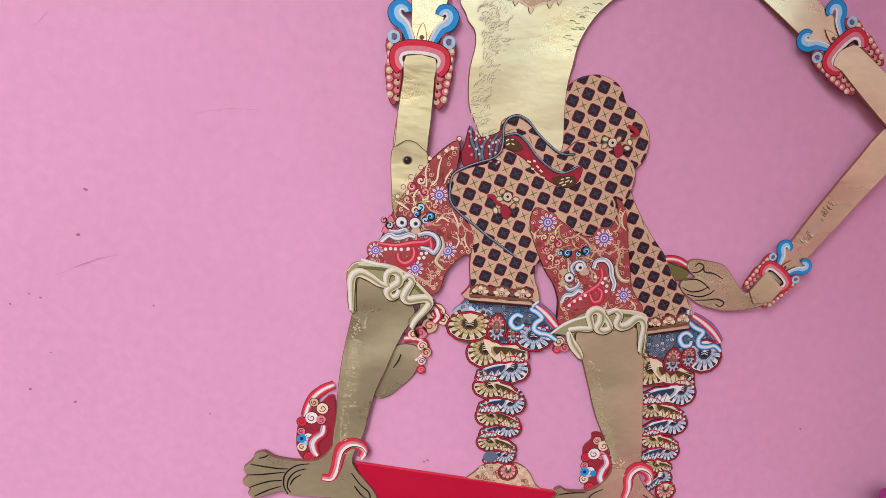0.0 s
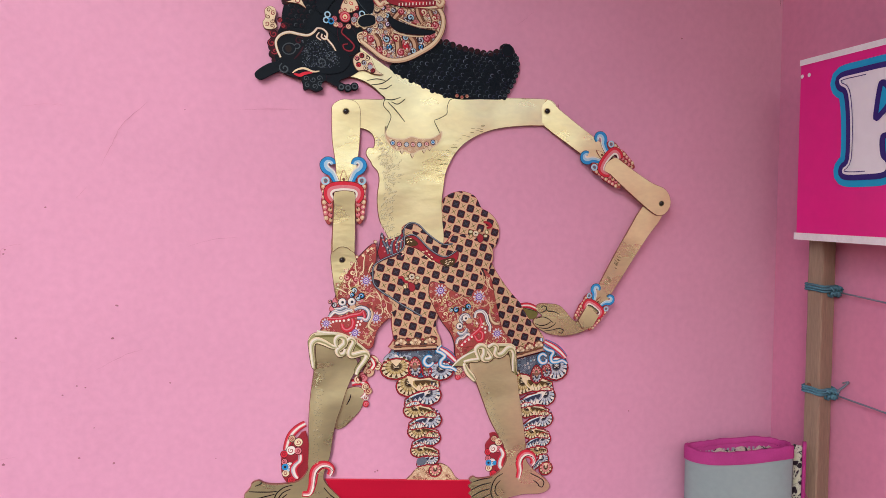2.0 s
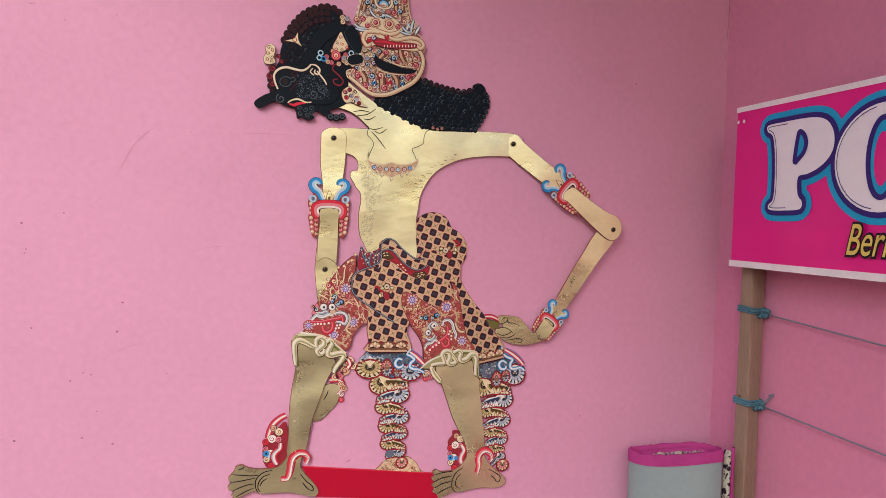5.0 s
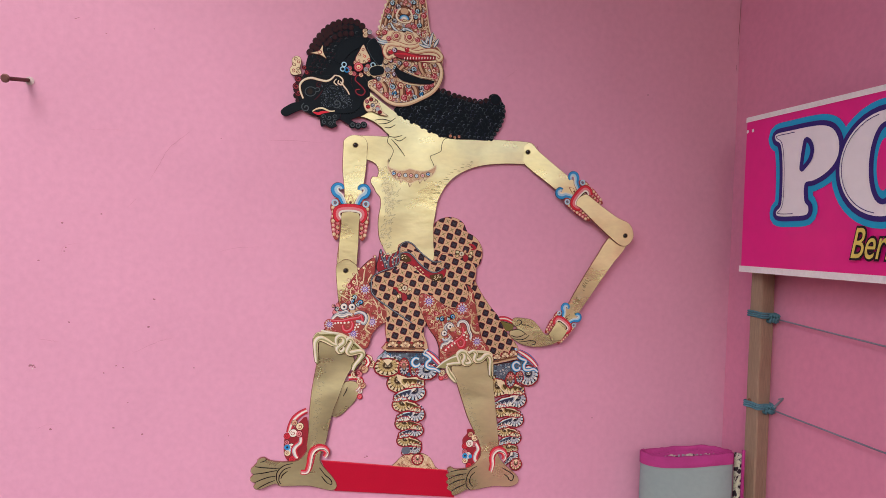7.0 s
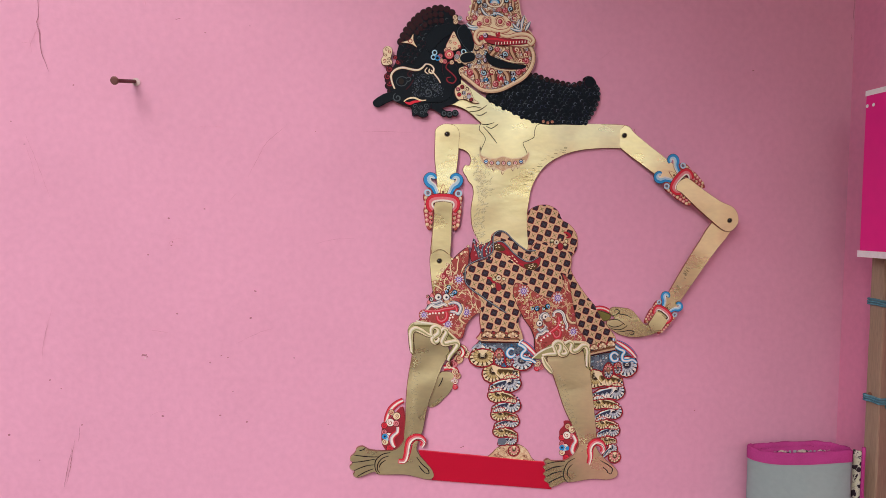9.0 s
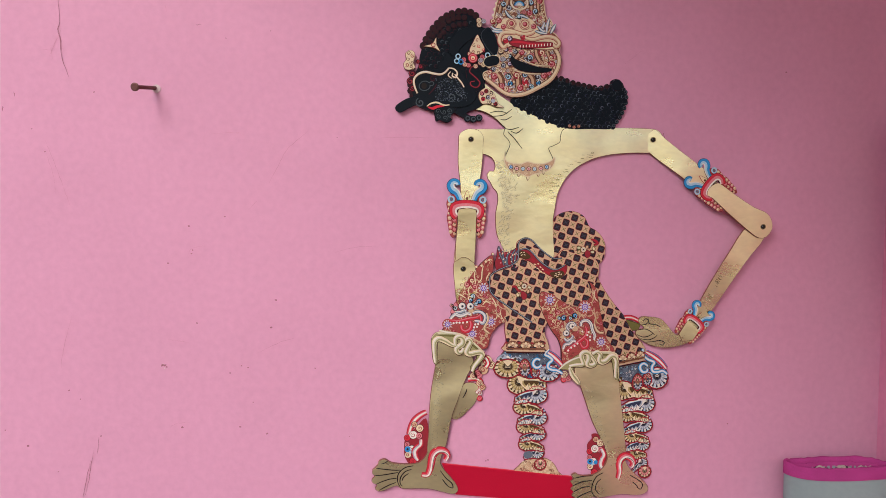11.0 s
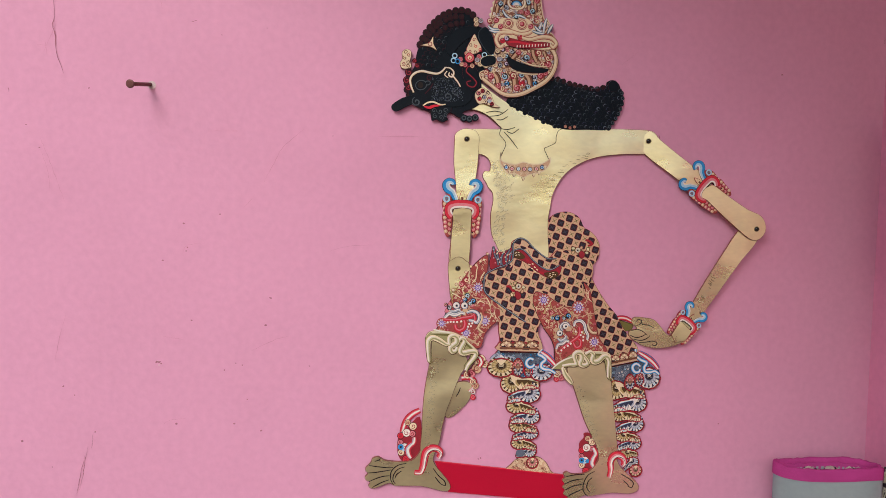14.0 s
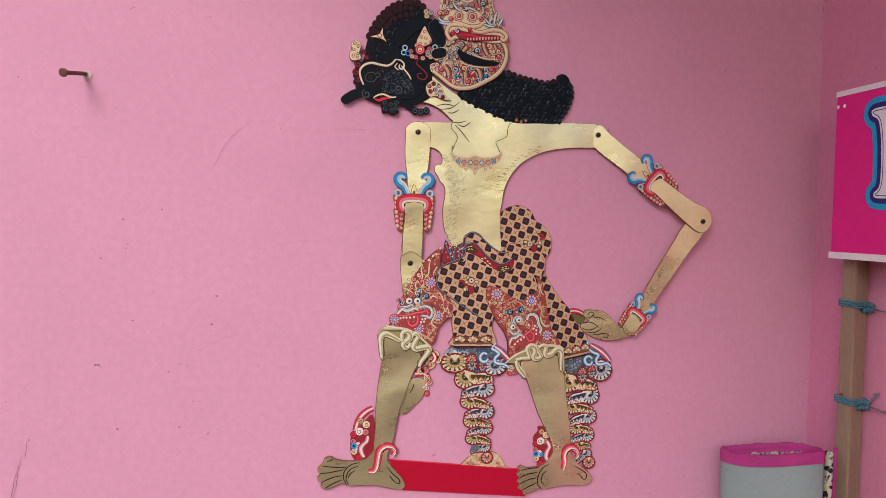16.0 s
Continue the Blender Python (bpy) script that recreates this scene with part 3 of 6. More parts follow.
def armlet(c, turn, s, hi):
    """Painted armlet: a red band with two blue horns above it and leaf tassels below."""
    ca, sa = math.cos(turn), math.sin(turn)

    def at(*pts):
        return [(c[0] + s * (x * ca + y * sa), c[1] + s * (x * sa - y * ca)) for x, y in pts]

    for side in (-1, 1):
        leaf = at(*[(side * x, y) for x, y in ((22, -26), (33, -20), (36, -8), (33, 4), (35, 14), (33, 26), (31, 38), (27, 48), (22, 50), (18, 40), (16, 10), (18, -10))])
        cut(leaf, hi - 4, hi - 1.5, CRIMSON, MAROON, n=3)
        for k in range(8):
            y = -16 + 8 * k
            dot(at((side * (29.5 - 0.8 * max(k - 3, 0)), y))[0], 4.0 * s, hi - 1.35, MAROON, 9)
            dot(at((side * (31 - 0.8 * max(k - 3, 0)), y))[0], 3.6 * s, hi - 1.2, (ROSE, PEACH, ROSE)[k % 3], 8)
            dot(at((side * (31.6 - 0.8 * max(k - 3, 0)), y - 0.8))[0], 1.9 * s, hi - 1.1, CREAM, 7)
            dot(at((side * (23.5 - 0.4 * k), y + 3))[0], 3.2 * s, hi - 1.2, (ROSE, PEACH)[k % 2], 8)
            dot(at((side * (22.5 - 0.4 * k), y + 1))[0], 1.3 * s, hi - 1.05, LEATHER, 7)
        ring(at((side * 28, -17))[0], 5.0 * s, 3.0 * s, hi - 0.6, SKY)
        dot(at((side * 28, -17))[0], 2.6 * s, hi - 0.6, SLATE, 10)
        horn = at(*[(side * x, y) for x, y in ((9, -9), (13, -19), (19, -29), (27, -34), (30, -42), (25, -48), (18, -47), (16, -42))])
        line(horn, 13.0 * s, hi - 1.8, NAVY, taper=0.3)
        line(horn, 11.4 * s, hi - 1.4, BLUE, taper=0.3)
        line(at(*[(side * x, y) for x, y in ((8, -10), (11.5, -20), (17, -30.5), (24.5, -36), (27, -42), (24, -46), (19, -45), (17, -42))]), 6.0 * s, hi - 1.1, SKY, taper=0.35)
        line(at(*[(side * x, y) for x, y in ((7, -12), (10, -22), (15, -32), (22, -38), (24, -42), (22, -44.5), (19.5, -43.5))]), 2.4 * s, hi - 0.9, WHITE, taper=0.4)
    cut(at((-4, -14), (-5, -22), (0, -34), (5, -22), (4, -14)), hi - 2, hi - 1.0, GOLD, MAROON, n=3)
    dot(at((0, -19))[0], 2.5 * s, hi - 0.8, BROWN, 8)
    band = at((-19, 15), (-25, 8), (-25, -3), (-17, -9), (0, -11), (17, -9), (25, -3), (25, 8), (19, 15))
    line(band, 11.5 * s, hi - 0.5, LEATHER)
    line(band, 9.8 * s, hi - 0.2, RED)
    line(at((-17, 13), (-22, 7), (-22, -2), (-15, -6), (0, -7.5), (15, -6), (22, -2), (22, 7), (17, 13)), 6.0 * s, hi + 0.1, ROSE)
    line(at((-15, 11), (-19, 6), (-19, 1), (-14, -2.5), (0, -4), (14, -2.5), (19, 1), (19, 6), (15, 11)), 3.2 * s, hi + 0.4, WHITE)
    line(at((-15, 8), (-16, 3), (-12, 0), (0, -1), (12, 0), (16, 3), (15, 8)), 2 * s, hi + 0.5, INK)


armlet((-5, 482), radians(0), 0.96, 9.0)
cut([(-19, 482), (10, 482), (11, 463), (11, 424), (10, 403), (9, 391), (-2, 399), (-13, 400), (-23, 393), (-23, 402), (-23, 424), (-20, 462)], 6.0, 9.9, GOLD, n=2)
hang[0] = 0.09
armlet((426, 531), radians(52), 0.86, 7.0)
cut([(417, 515), (420, 528), (434, 537), (444, 534), (469, 517), (504, 496), (523, 489), (533, 481), (538, 470), (538, 457), (528, 444), (514, 442), (496, 453), (456, 485), (427, 510)], 3.2, 7.9, GOLD, n=2)
pin((521, 462), 8.2)
armlet((401, 291), radians(-37), 0.68, 7.0)
cut([(389, 297), (410, 278), (399, 261), (380, 258), (373, 272)], 4, 7.8, GOLD, n=1)
hang[0] = 0.0

cut([(270, 298), (287, 294), (304, 288), (300, 278), (283, 278)], 1, 3.4, OLIVE, INK, n=3)
banded([(266, 297), (279, 300), (291, 299), (303, 293)], 3.6, ((9, MAROON), (7, RED), (3.6, ROSE), (1.8, WHITE)), taper=0.2)

# -- arm behind the leg, with its bracelet
cut([(-1, 186), (19, 184), (22, 169), (16, 151), (4, 138), (-9, 126), (-22, 124), (-27, 141), (-18, 171)], 1, 3.5, GOLD, n=3)
banded([(3, 193), (17, 194), (25, 186), (23, 175), (17, 169)], 3.0, ((11, MAROON), (9, RED), (5, ROSE), (2.6, WHITE)))
for c in [(23, 171), (19, 163), (27, 180)]:
    button(c, 4, 1, 3.2, ROSE, MAROON, 10)

# -- red board between the feet
cut([(-39, 48), (188, 22), (203, -28), (-14, -6)], 1, 5, SCARLET, RED, False)

# -- tails of cloth that hang between and behind the legs
def petals(hub, rx, rz, first, last, n, d, pale, tone, deep, tip=WHITE):
    """A ruffled lobe: pale petal tips parted by dark notches, deepening in steps towards the hub."""
    def at(u, r):
        a = first + (last - first) * u
        return (hub[0] + r * rx * math.cos(a), hub[1] + r * rz * math.sin(a))

    for r0, r1, mat, lift in ((0.82, 0.62, tone, 0.15), (0.50, 0.36, deep, 0.3), (0.28, 0.22, INK, 0.45)):
        ringed = [at(i / (2 * n), r0 if i % 2 else r1) for i in range(2 * n + 1)]
        face([vert(x, z, d + lift) for x, z in [hub] + ringed], mat)
    for i in range(n + 1):
        u, w = i / n, 0.42 * abs(last - first) / n
        a, b, c = at(u - 0.26 / n, 0.97), at(u + 0.26 / n, 0.97), at(u, 0.50)
        mid = [at(u - 0.17 / n, 0.80), at(u + 0.17 / n, 0.80)]
        face([vert(x, z, d + 0.5) for x, z in (a, at(u, 0.985), b, mid[1], c, mid[0])], deep)
        if i < n:
            u = (i + 0.5) / n
            p, q = at(u, 0.90), at(u, 0.62)
            dot(at(u, 0.83), 0.12 * rx, d + 0.4, tip if i % 2 else pale, 8, w * 0.40 * rx, math.atan2(p[1] - q[1], p[0] - q[0]))
            line([at(u, 0.60), at(u, 0.36)], 0.07 * rz, d + 0.55, pale, smooth=False, taper=0.6)
    for k in (-0.12, 0.0, 0.12):
        line([(hub[0] - 0.20 * rx, hub[1] + k * rz), (hub[0], hub[1] + (k + 0.07) * rz), (hub[0] + 0.20 * rx, hub[1] + k * rz)], 0.05 * rz, d + 0.6, pale, taper=0.4, n=2)


TONES = {"y": (CREAM, YELLOW, DEEP_OLIVE, PALE_OLIVE), "b": (WHITE, PALE_BLUE, DEEP_BLUE, SKY), "p": (CREAM, ROSE, BROWN, PEACH)}


def rim_line(edge, d, w=1.0):
    line(edge, 3.0 * w, d + 0.05, LEATHER, True, False)
    line(edge, 1.4 * w, d + 0.65, CARMINE, True, False)


def fold(c, rx, rz, far, d, tones):
    """One puffed fold of a tail: a round ruffled lobe at c and a narrower gathered band that runs on to far."""
    pale, tone, deep, tip = TONES[tones]
    s = 1 if far[0] > c[0] else -1
    run = abs(far[0] - c[0])
    drop = far[1] - c[1]
    outer = [(c[0] + rx * math.cos(a) * -s, c[1] + rz * math.sin(a) * (1 + 0.04 * math.cos(9 * a))) for a in [math.pi * (0.62 - 1.16 * i / 22) for i in range(23)]]
    low = [(c[0] + s * run * u, c[1] + drop * u - rz * (0.70 - 0.22 * u) - 1.2 * abs(math.sin(u * math.pi * 3))) for u in (0.35, 0.42, 0.5, 0.58, 0.66, 0.74, 0.82, 0.9, 0.97)]
    high = [(far[0] + s * 1.5, far[1] - 0.25 * rz), (far[0], far[1] + 0.30 * rz), (c[0] + s * run * 0.7, c[1] + drop * 0.7 + 0.66 * rz), (c[0] + s * run * 0.38, c[1] + drop * 0.3 + 0.60 * rz)]
    edge = outer + low + high
    cut(edge, d - 3, d, pale, MAROON, False)
    # the band: dark gathers at the top, petals along the lower edge
    for u0, u1, v0, v1, mat, lift in ((0.15, 0.98, 0.42, 0.05, tone, 0.12), (0.2, 0.95, 0.48, 0.20, deep, 0.2)):
        p = [(c[0] + s * run * u, c[1] + drop * u + v0 * rz * (1 - 0.3 * u)) for u in (u0, (u0 + u1) / 2, u1)]
        q = [(c[0] + s * run * u, c[1] + drop * u + (v1 - (0.35 if i % 2 else 0.0)) * rz * (1 - 0.3 * u)) for i, u in enumerate([u1 - (u1 - u0) * k / 8 for k in range(9)])]
        face([vert(x, z, d + lift) for x, z in p + q], mat)
    for i in range(6):
        u = 0.42 + 0.105 * i
        x, z = c[0] + s * run * u, c[1] + drop * u
        line([(x, z - (0.62 - 0.2 * u) * rz), (x - s * 0.06 * run, z + 0.10 * rz)], 1.5, d + 0.3, deep, smooth=False, taper=0.5)
        dot((x + s * 0.05 * run, z - 0.38 * rz), 0.15 * rz, d + 0.32, (pale, tip)[i % 2], 7, 0.09 * rz, 1.4)
    line([(c[0] + s * run * 0.3, c[1] + drop * 0.3 + 0.45 * rz), (c[0] + s * run * 0.6, c[1] + drop * 0.6 + 0.42 * rz), (far[0], far[1] + 0.16 * rz)], 1.0, d + 0.4, tip, taper=0.5)
    hub = (c[0] + s * 0.06 * rx, c[1] + 0.30 * rz)
    first, last = (0.62 * math.pi, 1.72 * math.pi) if s > 0 else (0.38 * math.pi, -0.72 * math.pi)
    petals(hub, 1.02 * rx, 1.22 * rz, first, last, 9, d + 0.1, pale, tone, deep, tip)
    rim_line(edge, d, 0.9)


def rosette(c, rx, rz, d, tones, n=11, lift=0.22):
    """A round ruffled end with its hub set high."""
    pale, tone, deep, tip = TONES[tones]
    edge = [(c[0] + rx * (1 - 0.04 * abs(math.sin(n * a / 2))) * math.cos(a), c[1] + rz * (1 - 0.04 * abs(math.sin(n * a / 2))) * math.sin(a)) for a in [2 * math.pi * i / 44 for i in range(44)]]
    cut(edge, d - 3, d, pale, MAROON, False)
    petals((c[0], c[1] + lift * rz), 0.97 * rx, 1.08 * rz, -1.30 * math.pi, 0.30 * math.pi, n, d + 0.1, pale, tone, deep, tip)
    rim_line(edge, d)


def cone(c, rx, rz, d, tones):
    """A narrow upright petal with a dark throat."""
    pale, tone, deep, tip = TONES[tones]
    edge = curve([(c[0] - 0.7 * rx, c[1] + 0.5 * rz), (c[0], c[1] + rz), (c[0] + 0.8 * rx, c[1] + 0.5 * rz), (c[0] + rx, c[1] - 0.4 * rz), (c[0], c[1] - rz), (c[0] - rx, c[1] - 0.4 * rz)], True)
    cut(edge, d - 3, d, CHESTNUT, MAROON, False)
    petals((c[0], c[1] + 0.25 * rz), 0.85 * rx, 0.62 * rz, -0.1 * math.pi, 1.1 * math.pi, 6, d + 0.1, pale, tone, deep, tip)
    petals((c[0] + 0.1 * rx, c[1] - 0.25 * rz), 0.85 * rx, 0.72 * rz, -1.1 * math.pi, 0.15 * math.pi, 6, d + 0.2, CREAM, PALE_BLUE, DEEP_BLUE, SKY)
    rim_line(edge, d)


# front tail
dome = [(87, 26), (94, 41), (107, 52), (125, 54), (142, 54), (156, 45), (165, 30), (168, 21)]
cut(dome, 1, 3, PEACH, BROWN, n=3)
filigree(curve(dome, True), 3.3, 5.5, (BROWN, MAROON, CREAM, CREAM), 3.0)
for i, (c, far, rx, rz, m) in enumerate(zip([(90, 183), (122, 165), (100, 144), (126, 125), (105, 110), (127, 96), (108, 79)], [(138, 184), (85, 157), (133, 136), (91, 120), (137, 103), (96, 89), (137, 72)],
                                            (19.0, 20.0, 18.0, 16.5, 16.5, 14.0, 15.0), (16.5, 15.5, 13.5, 13.5, 13.0, 11.5, 11.5), "ybybyby")):
    fold(c, rx, rz, far, 5.2 - 0.28 * i, m)
fold((127, 63), 11.5, 10.0, (104, 58), 3.1, "b")
dot((110, 61), 8.0, 3.9, SLATE, 14, 7.0)
rosette((132, 44), 10.0, 10.0, 4.2, "p", 9)
skirt = [(65, 242), (98, 241), (140, 239), (155, 228), (170, 210), (155, 199), (137, 194), (116, 191), (91, 195), (66, 200), (56, 215)]
cut(skirt, 1, 4, SLATE, MAROON, n=3)
wash = [(64, 237), (51, 226), (63, 225), (82, 216), (97, 205), (100, 225), (85, 233)]
cut(wash, 3, 4.4, PALE_BLUE, SLATE, n=3)
filigree(curve(skirt, True), 4.5, 6.0, (SKY, PALE_BLUE, SLATE, SLATE, BLUE), 2.4, 0.9, under=DEEP_BLUE)
for a in [(72, 230), (80, 226), (88, 220), (94, 213), (99, 207)]:
    dot(a, 4.2, 4.9, WHITE, 8, 2.4, -0.7)
rosette((71, 211), 24.5, 16.5, 6.0, "y", 12)
rosette((142, 203), 20.5, 15.0, 6.0, "b", 11)
cone((100, 212), 10.0, 15.5, 6.4, "p")
cone((119, 206), 7.0, 11.0, 6.0, "y")
# back tail
for i, (c, far, rx, rz, m) in enumerate(zip([(277, 172), (318, 149), (285, 129), (315, 111), (294, 91), (314, 77), (303, 59), (312, 43)], [(329, 167), (273, 141), (323, 123), (279, 101), (324, 85), (285, 70), (321, 58), (297, 30)],
                                            (18.5, 16.5, 15.0, 16.0, 14.5, 13.5, 14.0, 12.5), (17.0, 15.5, 13.0, 13.5, 11.5, 12.0, 9.5, 10.0), "ybybybyb")):
    fold(c, rx, rz, far, 5.2 - 0.28 * i, m)
rosette((319, 28), 11.5, 11.0, 4.0, "p", 9)
skirt = [(259, 217), (289, 218), (316, 223), (329, 233), (350, 215), (357, 199), (349, 181), (335, 173), (312, 176), (289, 177), (266, 184)]
cut(skirt, 1, 4, SLATE, MAROON, n=3)
filigree(curve(skirt, True), 4.5, 6.0, (SKY, PALE_BLUE, SLATE, SLATE, WHITE), 2.4, 0.9, under=DEEP_BLUE)
rosette((336, 194), 20.5, 19.5, 6.0, "b", 12)
cone((301, 187), 9.5, 14.5, 6.0, "p")
cone((318, 192), 8.0, 12.0, 6.4, "p")
# striped tips and blue curls of both tails
for tip in ([(140, 239), (149, 233), (160, 223), (171, 211)], [(315, 240), (329, 232), (342, 222), (352, 211)]):
    banded(tip, 6.2, ((13, MAROON), (11.5, BLUE), (9, RED), (5, ROSE), (3, WHITE)), taper=0.35)
for curl in ([(127, 226), (121, 228), (116, 224), (115, 218), (120, 213), (126, 214), (129, 218)], [(142, 245), (135, 236), (142, 232), (148, 226), (142, 220), (141, 213), (148, 209), (157, 208), (167, 202)],
             [(318, 216), (312, 220), (306, 217), (305, 211), (310, 205), (317, 206), (318, 211)], [(309, 246), (310, 235), (319, 227), (330, 222), (326, 214), (328, 206), (337, 205), (346, 207), (354, 201)]):
    banded(curl, 6.9, ((8.0, NAVY), (6.8, BLUE), (4.4, SKY), (2.0, WHITE)), taper=0.3)

# -- legs and feet
legs = [(-47, 265), (-51, 239), (-54, 214), (-58, 189), (-61, 164), (-63, 132), (-63, 106), (-65, 77)] + [(-66, 65), (-79, 51), (-103, 49), (-125, 52), (-136, 58), (-146, 55), (-148, 49), (-153, 43), (-157, 39), (-157, 33), (-153, 29), (-158, 23), (-156, 17), (-149, 14), (-152, 8), (-147, 3), (-138, 4), (-116, 12), (-106, 7), (-63, 6), (-38, 0), (-19, -4), (-11, 2), (-14, 13), (-26, 28), (-37, 41), (-42, 55)]
legs += [(-32, 83), (-27, 113), (-21, 138), (-14, 157), (-7, 179), (2, 201), (12, 225), (-11, 260)]
cut(legs, 3, 8, GOLD, n=3)
legs = [(187, 211), (199, 180), (211, 147), (221, 120), (232, 98), (245, 74), (250, 54)] + [(244, 40), (234, 30), (221, 25), (202, 25), (194, 29), (187, 25), (191, 19), (185, 14), (190, 7), (186, 1), (191, -4), (188, -11), (196, -16), (199, -23), (210, -21), (226, -14), (239, -15), (276, -10), (303, -12), (319, -9), (325, 0), (318, 12), (303, 24), (290, 37), (282, 52)]
legs += [(283, 68), (277, 117), (269, 171), (260, 219), (212, 226)]
cut(legs, 3, 8, GOLD, n=3)
for a in ([(-142, 50), (-135, 52), (-132, 55)], [(-151, 43), (-139, 41), (-121, 39), (-110, 39)], [(-154, 30), (-140, 31), (-126, 33), (-114, 35)], [(-151, 15), (-140, 20), (-127, 24), (-116, 25)], [(-145, 5), (-138, 9), (-128, 14), (-117, 18)], [(-88, 46), (-102, 43), (-113, 33), (-114, 19), (-109, 9)], [(-91, 40), (-102, 36), (-109, 27), (-110, 17), (-106, 11)], [(-96, 33), (-104, 27), (-107, 20)],
          [(-42, 37), (-32, 24), (-22, 15), (-20, 7), (-27, 9)], [(-38, 22), (-32, 14), (-27, 9)], [(192, 20), (206, 23), (225, 24)], [(190, 7), (204, 13), (223, 16)], [(191, -4), (205, 3), (221, 6)], [(196, -15), (207, -9), (222, -3)],
          [(243, 29), (231, 22), (224, 8), (224, -6), (232, -15)], [(239, 18), (232, 11), (230, 0), (236, -8)], [(291, 24), (305, 16), (314, 8), (311, -1), (304, 3)], [(296, 12), (304, 5), (305, 1)], [(-6, 161), (-1, 170), (1, 177)]):
    line(a, 1.8, 8.3, INK, taper=0.4)

for side, n in (([(-52, 215), (-55, 181), (-58, 151), (-59, 122), (-61, 83), (-57, 58)], 150), ([(200, 180), (210, 150), (221, 120), (234, 94), (245, 69), (252, 44)], 150)):
    b = curve(side, False, 8)
    for i in range(n):
        c = b[rnd.randrange(len(b))]
        c = (c[0] + 2.0 + 13 * rnd.random() ** 1.6, c[1] + rnd.uniform(-5, 5))
        hair(c, rnd.uniform(-1.6, 0.3), rnd.uniform(1.8, 3.2), 8.3, 0.75)
# anklets and the ornaments behind the heels
for hook in ([(-74, 31), (-64, 31), (-59, 43), (-57, 56), (-54, 66), (-46, 72), (-36, 71), (-30, 64), (-34, 56)], [(269, 19), (272, 32), (271, 44), (274, 53), (282, 58), (292, 54), (296, 45), (292, 39)]):
    line(hook, 14.5, 8.4, MAROON, taper=0.45)
    line(hook, 13.0, 8.7, RED, taper=0.45)
    line([(x + 0.6, z - 0.8) for x, z in hook], 7.5, 9.0, ROSE, taper=0.45)
    line([(x + 1.4, z - 1.8) for x, z in hook], 3.8, 9.3, WHITE, taper=0.5)
    line([(x + 2.6, z - 3.2) for x, z in hook[2:-1]], 1.2, 9.4, INK, taper=0.5)
banded([(-67, 136), (-77, 131), (-87, 122), (-93, 110), (-96, 98)], 2.2, ((12, MAROON), (10, RED), (5.5, ROSE), (3, WHITE)), taper=0.2)
for blob, hooky in (([(-92, 101), (-84, 110), (-67, 125), (-62, 87), (-64, 60), (-77, 49), (-90, 44), (-102, 58), (-104, 79), (-101, 94)], [(-75, 90), (-76, 81), (-82, 76), (-86, 69), (-84, 60), (-80, 54)]),
                    ([(215, 76), (223, 87), (223, 95), (234, 95), (241, 81), (248, 66), (252, 40), (246, 27), (234, 21), (223, 30), (219, 52)], [(240, 70), (245, 60), (241, 52), (239, 42), (244, 34), (250, 31)])):
    cut(blob, 1, 3.4, MAROON, MAROON, n=3)
    x0, x1 = min(p[0] for p in blob), max(p[0] for p in blob)
    z0, z1 = min(p[1] for p in blob), max(p[1] for p in blob)

    def spot(u, v):
        return (x0 + (x1 - x0) * u, z0 + (z1 - z0) * v)

    for u, v, r, tone in ((0.62, 0.80, 6.0, CREAM), (0.40, 0.88, 4.5, PEACH), (0.12, 0.60, 5.0, RED), (0.36, 0.66, 6.5, WHITE), (0.60, 0.64, 5.0, ROSE), (0.16, 0.24, 5.0, CREAM), (0.36, 0.10, 5.5, RED), (0.30, 0.36, 6.0, WHITE), (0.12, 0.46, 4.0, ROSE)):
        dot(spot(u, v), r + 1.0, 3.7, LEATHER, 12)
        dot(spot(u, v), r + 0.2, 3.8, tone, 12)
        scroll(spot(u, v), r * 0.7, 4.0, MAROON, 1.2, 1.2, 6 * u)
    for u, v, r, tone in ((0.14, 0.36, 5.2, BLUE), (0.42, 0.34, 3.8, BLUE), (0.14, 0.36, 2.0, NAVY), (0.26, 0.30, 2.6, SKY)):
        dot(spot(u, v), r, 4.3, tone, 10)
    banded(hooky, 4.6, ((12, MAROON), (10.5, RED), (6, ROSE), (4.0, WHITE)), taper=0.4)
    line([(x - 2.8, z) for x, z in hooky], 2.0, 5.8, PALE_BLUE, taper=0.5)

# -- chequered cloth
def cloth(pts, d):
    cut(pts, 2, d, PEACH, MAROON, n=3)
    return curve(pts, True, 3)


